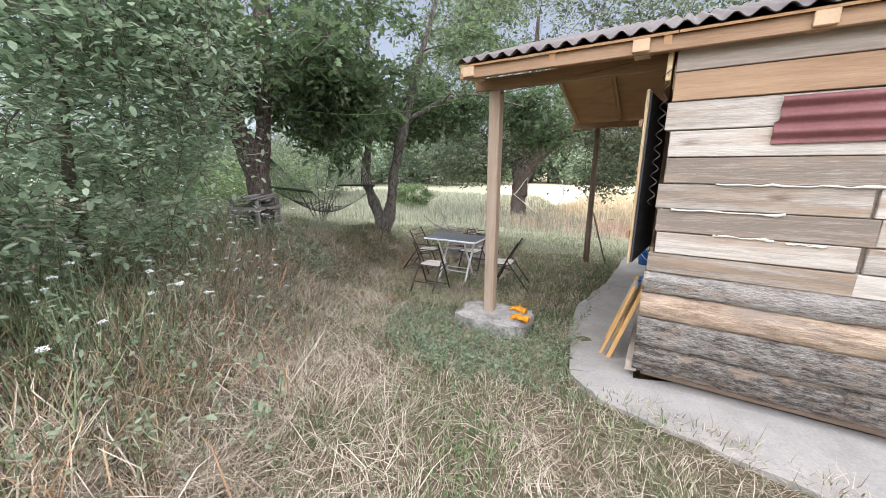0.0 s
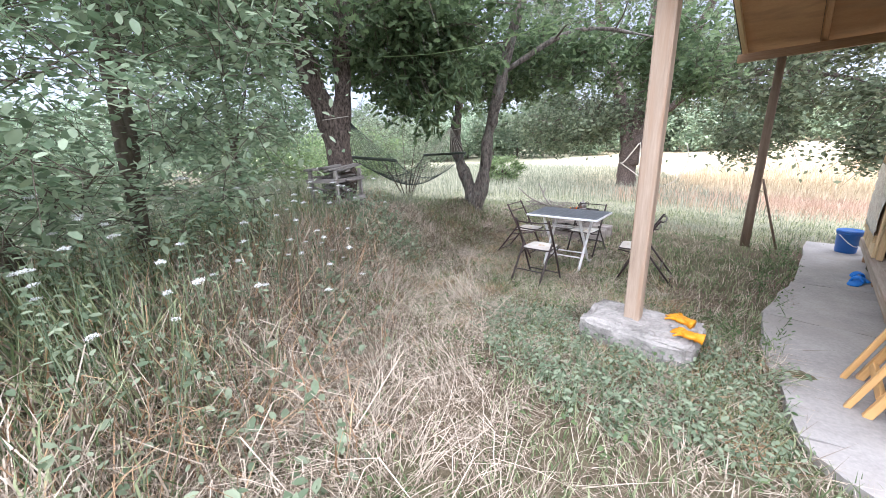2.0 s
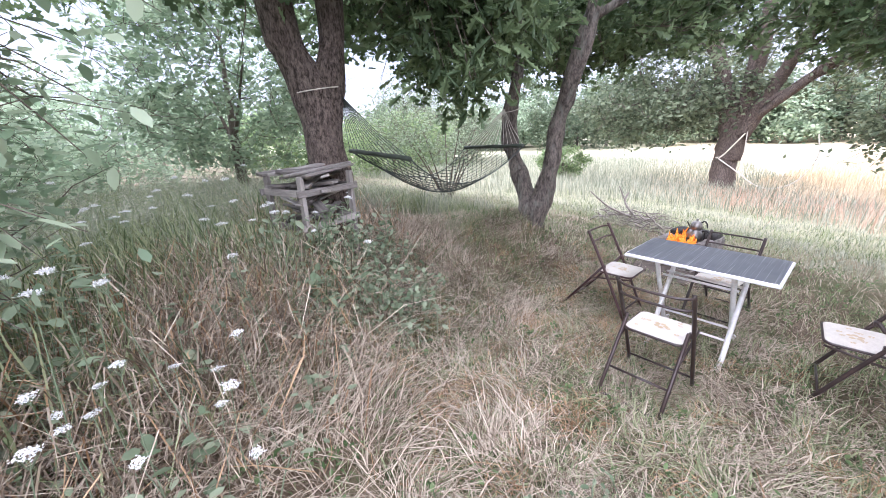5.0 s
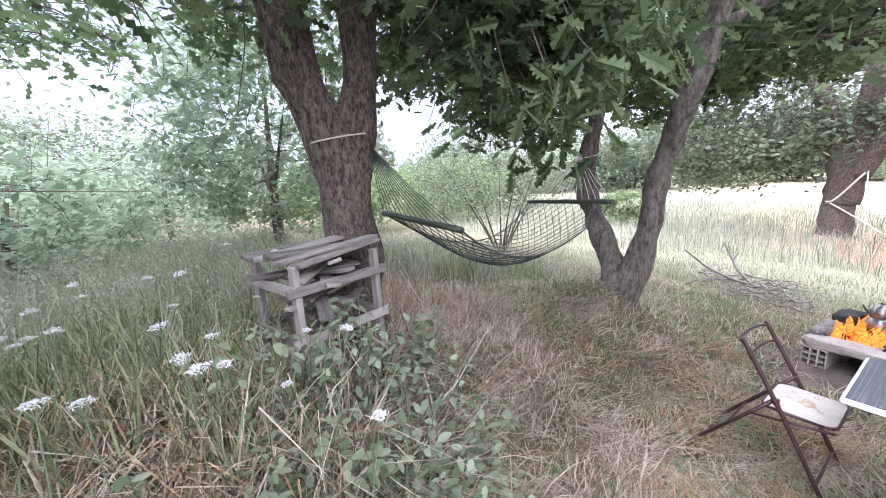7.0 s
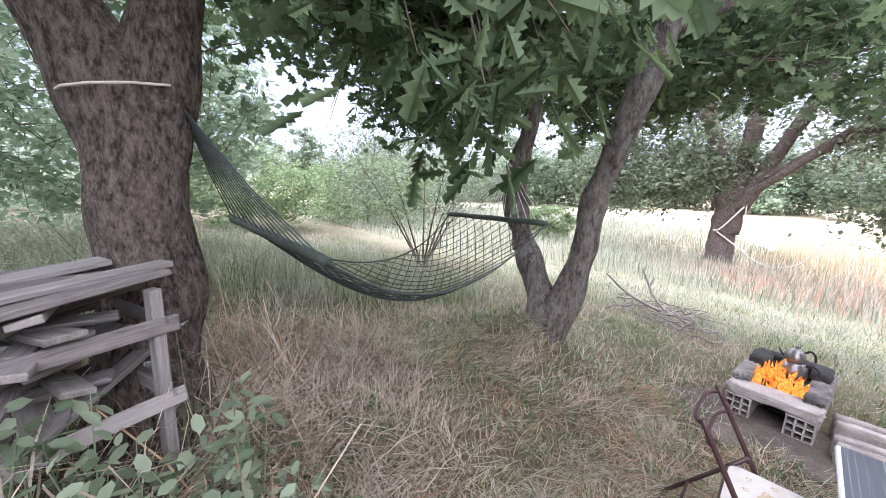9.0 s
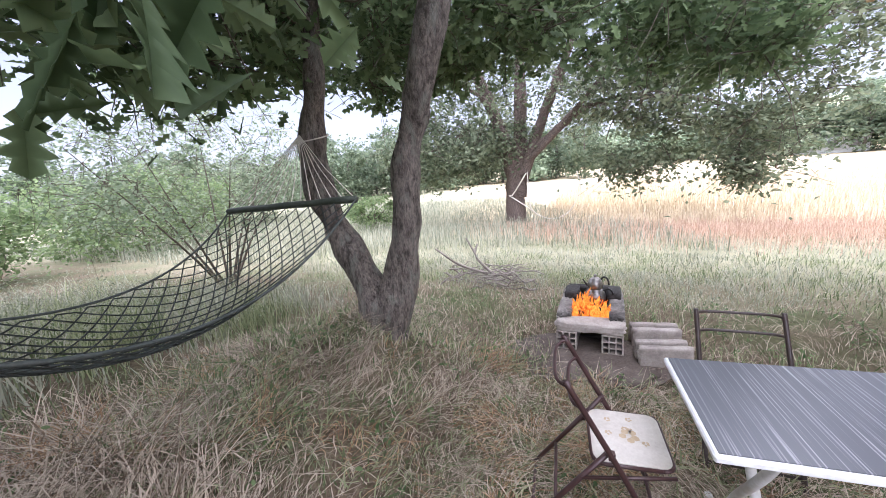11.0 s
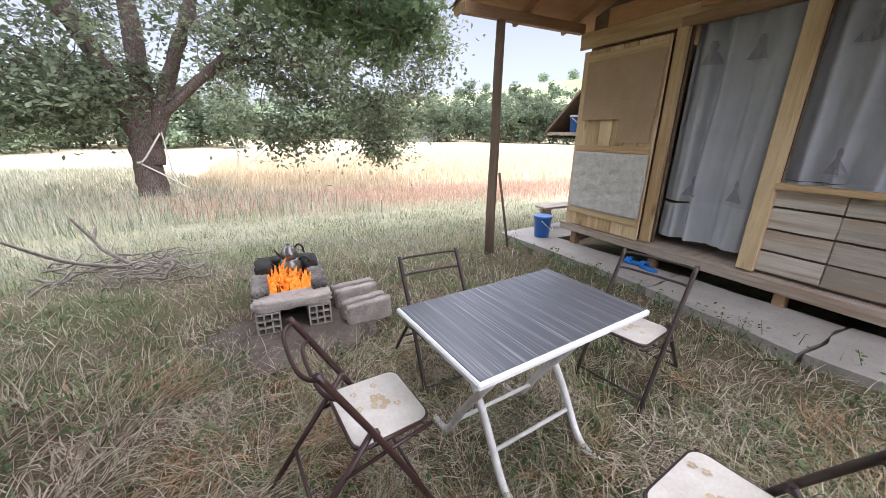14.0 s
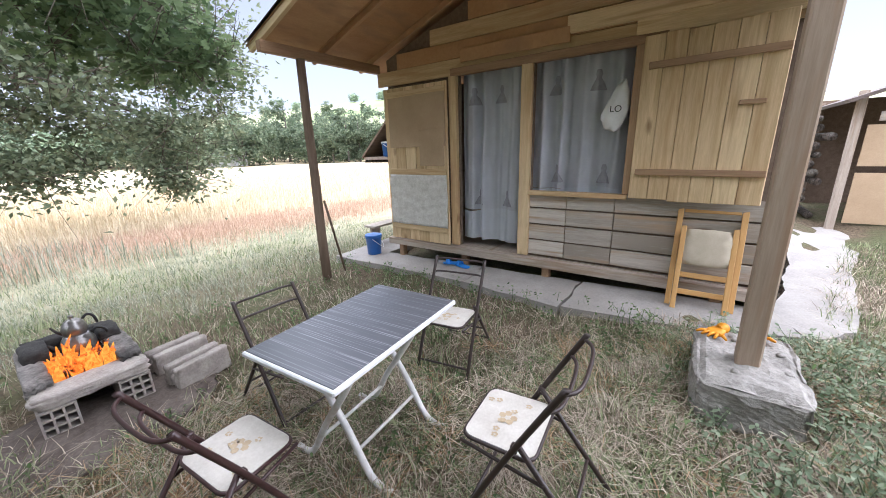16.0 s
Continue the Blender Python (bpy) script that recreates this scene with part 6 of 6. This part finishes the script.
# long stalks beaten down along both sides of the way
x, y = scatter(120000, -6, 2.5, -6, 1.0)
q = way_distance(x, y)
sel = (NPR.uniform(0, 1, len(x)) < np.exp(-((q - 1.1) / .75) ** 2)) & (x * 0.72 + y * 0.69 < -2.2)
blades(x[sel], y[sel], NPR.uniform(.25, .6, sel.sum()), 0.0022, 0.3, M_GRASS_DRY, "beaten_straw", "long pale stalks beaten down beside the way", lay=0.62, flop=.8, swirl=.7, long=True)
# cut hay left lying round the table and the trees
x, y = scatter(95000, -6.4, -0.6, -0.9, 4.8)
sel = way_distance(x, y) + 0.35 * smooth_noise(x, y, .5, 31) < 2.3
x, y = x[sel], y[sel]
hay = smooth_noise(x, y, 0.45, 33) + NPR.uniform(-.7, .7, len(x))
ln = NPR.uniform(.10, .30, len(x))
for cond, mt, nm, lab in ((hay > .12, M_GRASS_DRY, "cut_hay", "pale cut hay lying on the ground"), ((hay <= .12) & (hay > -.55), M_GRASS_GREEN, "cut_grass", "wilted green cut grass lying on the ground"),
                          (hay <= -.55, M_GRASS_RED, "brown_hay", "brown wilted hay lying on the ground")):
    blades(x[cond], y[cond], ln[cond], 0.0030, 0.3, mt, nm, lab, lay=0.72, flop=.7, swirl=.5)
# tall dry and green grass on the bank and in the meadow
x, y = scatter(330000, -12, 2.5, -6.5, 10.5)
b = bank(x, y)
dist = way_distance(x, y)
sel = NPR.uniform(0, 1, len(x)) < b * np.clip(1.25 - dist / 7.5, 0.12, 1)
x, y, b, dist = x[sel], y[sel], b[sel], dist[sel]
n2 = smooth_noise(x, y, 1.1, 22)
meadow_h = np.where(y > 3.5, 0.16, 0.56) * np.clip(.4 + dist * .45, .4, 1)
h = meadow_h * (0.45 + 0.75 * NPR.uniform(0, 1, len(x))) * (0.5 + 0.5 * b)
roll = NPR.uniform(-1, 1, len(x))
pale = (y > 4.2) | (x < -6.3) | ((x < -5.3) & (y < -.9))
gsel = ~pale & (roll < n2 * .5 - .5 + .35 * np.clip((dist - 1.1) / .8, 0, 1))
rsel = ~pale & ~gsel & (roll > .75)
dsel = ~pale & ~gsel & ~rsel
blades(x[dsel], y[dsel], h[dsel], 0.0026, 0.55, M_GRASS_DRY, "tall_dry_grass", "tall dry grass stalks on the overgrown bank", lay=.18, swirl=.6, long=True)
blades(x[gsel], y[gsel], h[gsel], 0.0032, 0.5, M_GRASS_GREEN, "tall_green_grass", "tall green grass on the overgrown bank", swirl=.3, long=True)
blades(x[rsel], y[rsel], h[rsel], 0.0026, 0.5, M_GRASS_RED, "rusty_grass", "rusty dry grass stalks on the bank", lay=.15, swirl=.5, long=True)
tint = smooth_noise(x, y, 0.8, 27) + NPR.uniform(-.8, .8, len(x))
for cond, mt, nm, lab in ((pale & (tint > -.1), M_GRASS_PALE, "pale_meadow", "pale seeding meadow grass"), (pale & (tint <= -.1), M_GRASS_GREEN, "green_meadow", "grey-green grass and herbs in the meadow")):
    blades(x[cond], y[cond], h[cond] * NPR.uniform(.6, 1.3, cond.sum()), 0.0038, 0.7, mt, nm, lab, lay=.1, swirl=.35)
some = pale & (NPR.uniform(0, 1, len(x)) < .22)
seed_heads(x[some], y[some], h[some] * NPR.uniform(.75, 1.15, some.sum()), .02, M_GRASS_PALE, "meadow_seed_heads", "pale seed heads over the meadow grass")
# tangled long stalks on the edge of the bank
x, y = scatter(60000, -6.0, 1.0, -5.5, 0.4)
q = way_distance(x, y)
sel = (NPR.uniform(0, 1, len(x)) < np.exp(-((q - 1.25) / .6) ** 2) * .5 * (.5 + .5 * smooth_noise(x, y, .5, 51))) & (x * 0.72 + y * 0.69 < -2.75)
half = NPR.uniform(0, 1, len(x)) < .68
for cond, mt, nm, lab in ((sel & half, M_GRASS_DRY, "tangled_stalks", "tangled dry stalks leaning over each other"), (sel & ~half, M_GRASS_RED, "rusty_stalks", "rust-brown stalks tangled on the bank")):
    blades(x[cond], y[cond], NPR.uniform(.3, .75, cond.sum()), 0.0026, 0.75, mt, nm, lab, lay=.3, flop=1.0, swirl=.35, long=True)
# far meadow and the field's rust-coloured margin
x, y = scatter(60000, -30, 10, 6, 30)
sel = (np.hypot(x + 4, y) > 9) & (x + 0.42 * y < 2.5)
blades(x[sel], y[sel], NPR.uniform(.25, .6, sel.sum()), 0.008, 0.3, M_GRASS_PALE, "far_meadow", "pale meadow grass towards the wood")
x, y = scatter(60000, -7, 14, 8.0, 14.5)
sel = (x + 0.42 * y > -1.0) & (NPR.uniform(0, 1, len(x)) < np.exp(-((y + 0.22 * x - 11.6) / 2.0) ** 2))
blades(x[sel], y[sel], NPR.uniform(.12, .34, sel.sum()), 0.006, 0.25, M_GRASS_MARGIN, "field_margin", "rust-coloured grasses along the wheat field")
x, y = NPR.uniform(-6, 34, 56000), NPR.uniform(12.5, 42, 56000)
sel = x + 0.42 * y > 1.0
blades(x[sel], y[sel], NPR.uniform(.4, .6, sel.sum()), 0.012, 0.2, material("ripe_wheat", (0.50, 0.40, 0.26), (0.74, 0.64, 0.46), rough=0.8, scale=0.9, fine=9, bump=0, island=0.5, through_light=0.2),
       "wheat", "ripe pale wheat standing in the field")


# broad-leaved weeds: stems with leaves in pairs
def weeds(x, y, h, leaf, mat, name, label, per=16, spread=.09):
    k = len(x)
    z = height(x, y)
    top = np.stack([x + NPR.normal(size=k) * .08, y + NPR.normal(size=k) * .08, z + h], -1)
    base = np.stack([x, y, z - .01], -1)
    u = np.linspace(.15, 1, per)[None, :, None]
    pos = (base[:, None] * (1 - u) + top[:, None] * u + NPR.normal(size=(k, per, 3)) * spread * (1.15 - u)).reshape(-1, 3)
    v1, t1 = leaves(pos, leaf, OVAL, droop=.05, flat=.75)
    v2, t2 = many_tubes([(np.stack([a, (a + c) / 2 + NPR.normal(size=3) * .015, c]), np.array([.004, .003, .0015])) for a, c in zip(base, top)], 4)
    return tagged(array_part(name, np.concatenate([v1, v2]), np.concatenate([t1, t2 + len(v1)]), mat), label, "weeds", kind="stuff")


x, y = scatter(2600, -2.6, -0.5, -2.2, 1.0)
sel = (np.hypot((x + 1.35) / 1.2, (y + .45) / .75) < 1) & (NPR.uniform(0, 1, len(x)) < .62)
weeds(x[sel], y[sel], NPR.uniform(.06, .16, sel.sum()), .034, M_LEAF_WEED, "mint_patch", "low grey-green leafy weeds round the post plinth", 9, .06)
x, y = scatter(560, -6.2, -2.0, -5.0, 0.2)
sel = (bank(x, y) > .5) & (way_distance(x, y) > 1.15) & (y < -1.5 + 0.2 * (x + 3)) & (x > -4.6)
weeds(x[sel], y[sel], NPR.uniform(.35, .8, sel.sum()), .040, M_LEAF_WEED, "tall_weeds", "tall leafy green weeds on the bank", 34, .12)
x, y = scatter(2600, -6, 1.5, -5.5, 4.8)
sel = (smooth_noise(x, y, .6, 61) + NPR.uniform(-.7, .7, len(x)) > .05) & (x < -.5)
weeds(x[sel], y[sel], NPR.uniform(.03, .10, sel.sum()), .034, M_LEAF_YARD, "ground_weeds", "small green weeds in the straw", 8, .055)
x, y = NPR.uniform(-0.95, -0.62, 70), NPR.uniform(0.2, 4.7, 70)
weeds(x, y, NPR.uniform(.06, .22, 70), .03, M_LEAF_YARD, "edge_weeds", "weeds growing along the edge of the concrete", 10, .06)
x, y = NPR.uniform(-4.75, -4.0, 85), NPR.uniform(-1.0, 0.05, 85)
weeds(x, y, NPR.uniform(.18, .55, 85), .056, M_LEAF_WEED, "pile_weeds", "dark leafy weeds in front of the wood pile", 20, .12)
x, y = NPR.uniform(-4.9, -4.1, 520), NPR.uniform(-1.7, -0.45, 520)
blades(x, y, NPR.uniform(.3, .7, 520), 0.003, 0.6, M_GRASS_DRY, "pile_stalks", "dry stalks standing before the wood pile", lay=.15, flop=.9, long=True)
x, y = scatter(420, -5.0, -1.6, -3.0, -0.3)
sel = (way_distance(x, y) > .55) & (x * 0.72 + y * 0.69 < -2.6) & (NPR.uniform(0, 1, len(x)) < .6)
weeds(x[sel], y[sel], NPR.uniform(.12, .38, sel.sum()), .06, M_LEAF_WEED, "bank_weeds", "grey-green broad-leaved weeds among the stalks", 11, .10)

# white umbels on thin stalks
r = random.Random(3)
spots = [(r.uniform(-3.7, -2.4), r.uniform(-3.9, -1.2), r.uniform(.55, .95)) for _ in range(70)] + [(r.uniform(-3.5, -2.9), r.uniform(-1.9, -1.3), r.uniform(.35, .55)) for _ in range(14)] + [(r.uniform(-5.2, -3.4), r.uniform(-2.2, -.6), r.uniform(.6, .95)) for _ in range(40)] + [(r.uniform(-6, -4), r.uniform(-.9, .1), r.uniform(.3, .55)) for _ in range(9)]
proto = None
for sx_, sy_, sh in spots:
    if float(way_distance(np.array([sx_]), np.array([sy_]))[0]) < .7 or not (bank(np.array([sx_]), np.array([sy_]))[0] > .12):
        continue
    if proto is None:
        proto = thing("white_umbel", pose(sx_, sy_, on_ground(sx_, sy_)), "white flowering umbel on a thin green stalk", "flower", "white umbels on the bank")
        bm = bmesh.new()
        tube(bm, [(0, 0, 0), (.01, .01, .45), (0, 0, .88)], [.004, .003, .002], 5)
        for k in range(9):
            a = k * .7
            tube(bm, [(0, 0, .88), (.03 * math.cos(a), .03 * math.sin(a), .93)], .0012, 4)
        part("stalk", bm, M_LEAF_WEED, proto)
        hubs = np.stack([.033 * np.sqrt(np.arange(14) / 14) * np.cos(np.arange(14) * 2.4), .033 * np.sqrt(np.arange(14) / 14) * np.sin(np.arange(14) * 2.4), .938 - .008 * np.arange(14) / 14], -1)
        pos = np.repeat(hubs, 12, 0) + NPR.normal(size=(168, 3)) * (.0048, .0048, .002)
        v, t = leaves(pos, .010, DIAMOND, droop=0, flat=.9)
        array_part("blossom", v, t, M_PETAL, proto)
        continue
    ob = copy_thing(proto, pose(sx_, sy_, on_ground(sx_, sy_), r.uniform(-9, 9), r.uniform(-9, 9), r.uniform(0, 360)))
    ob.scale = (r.uniform(.5, .8),) * 2 + (sh,)
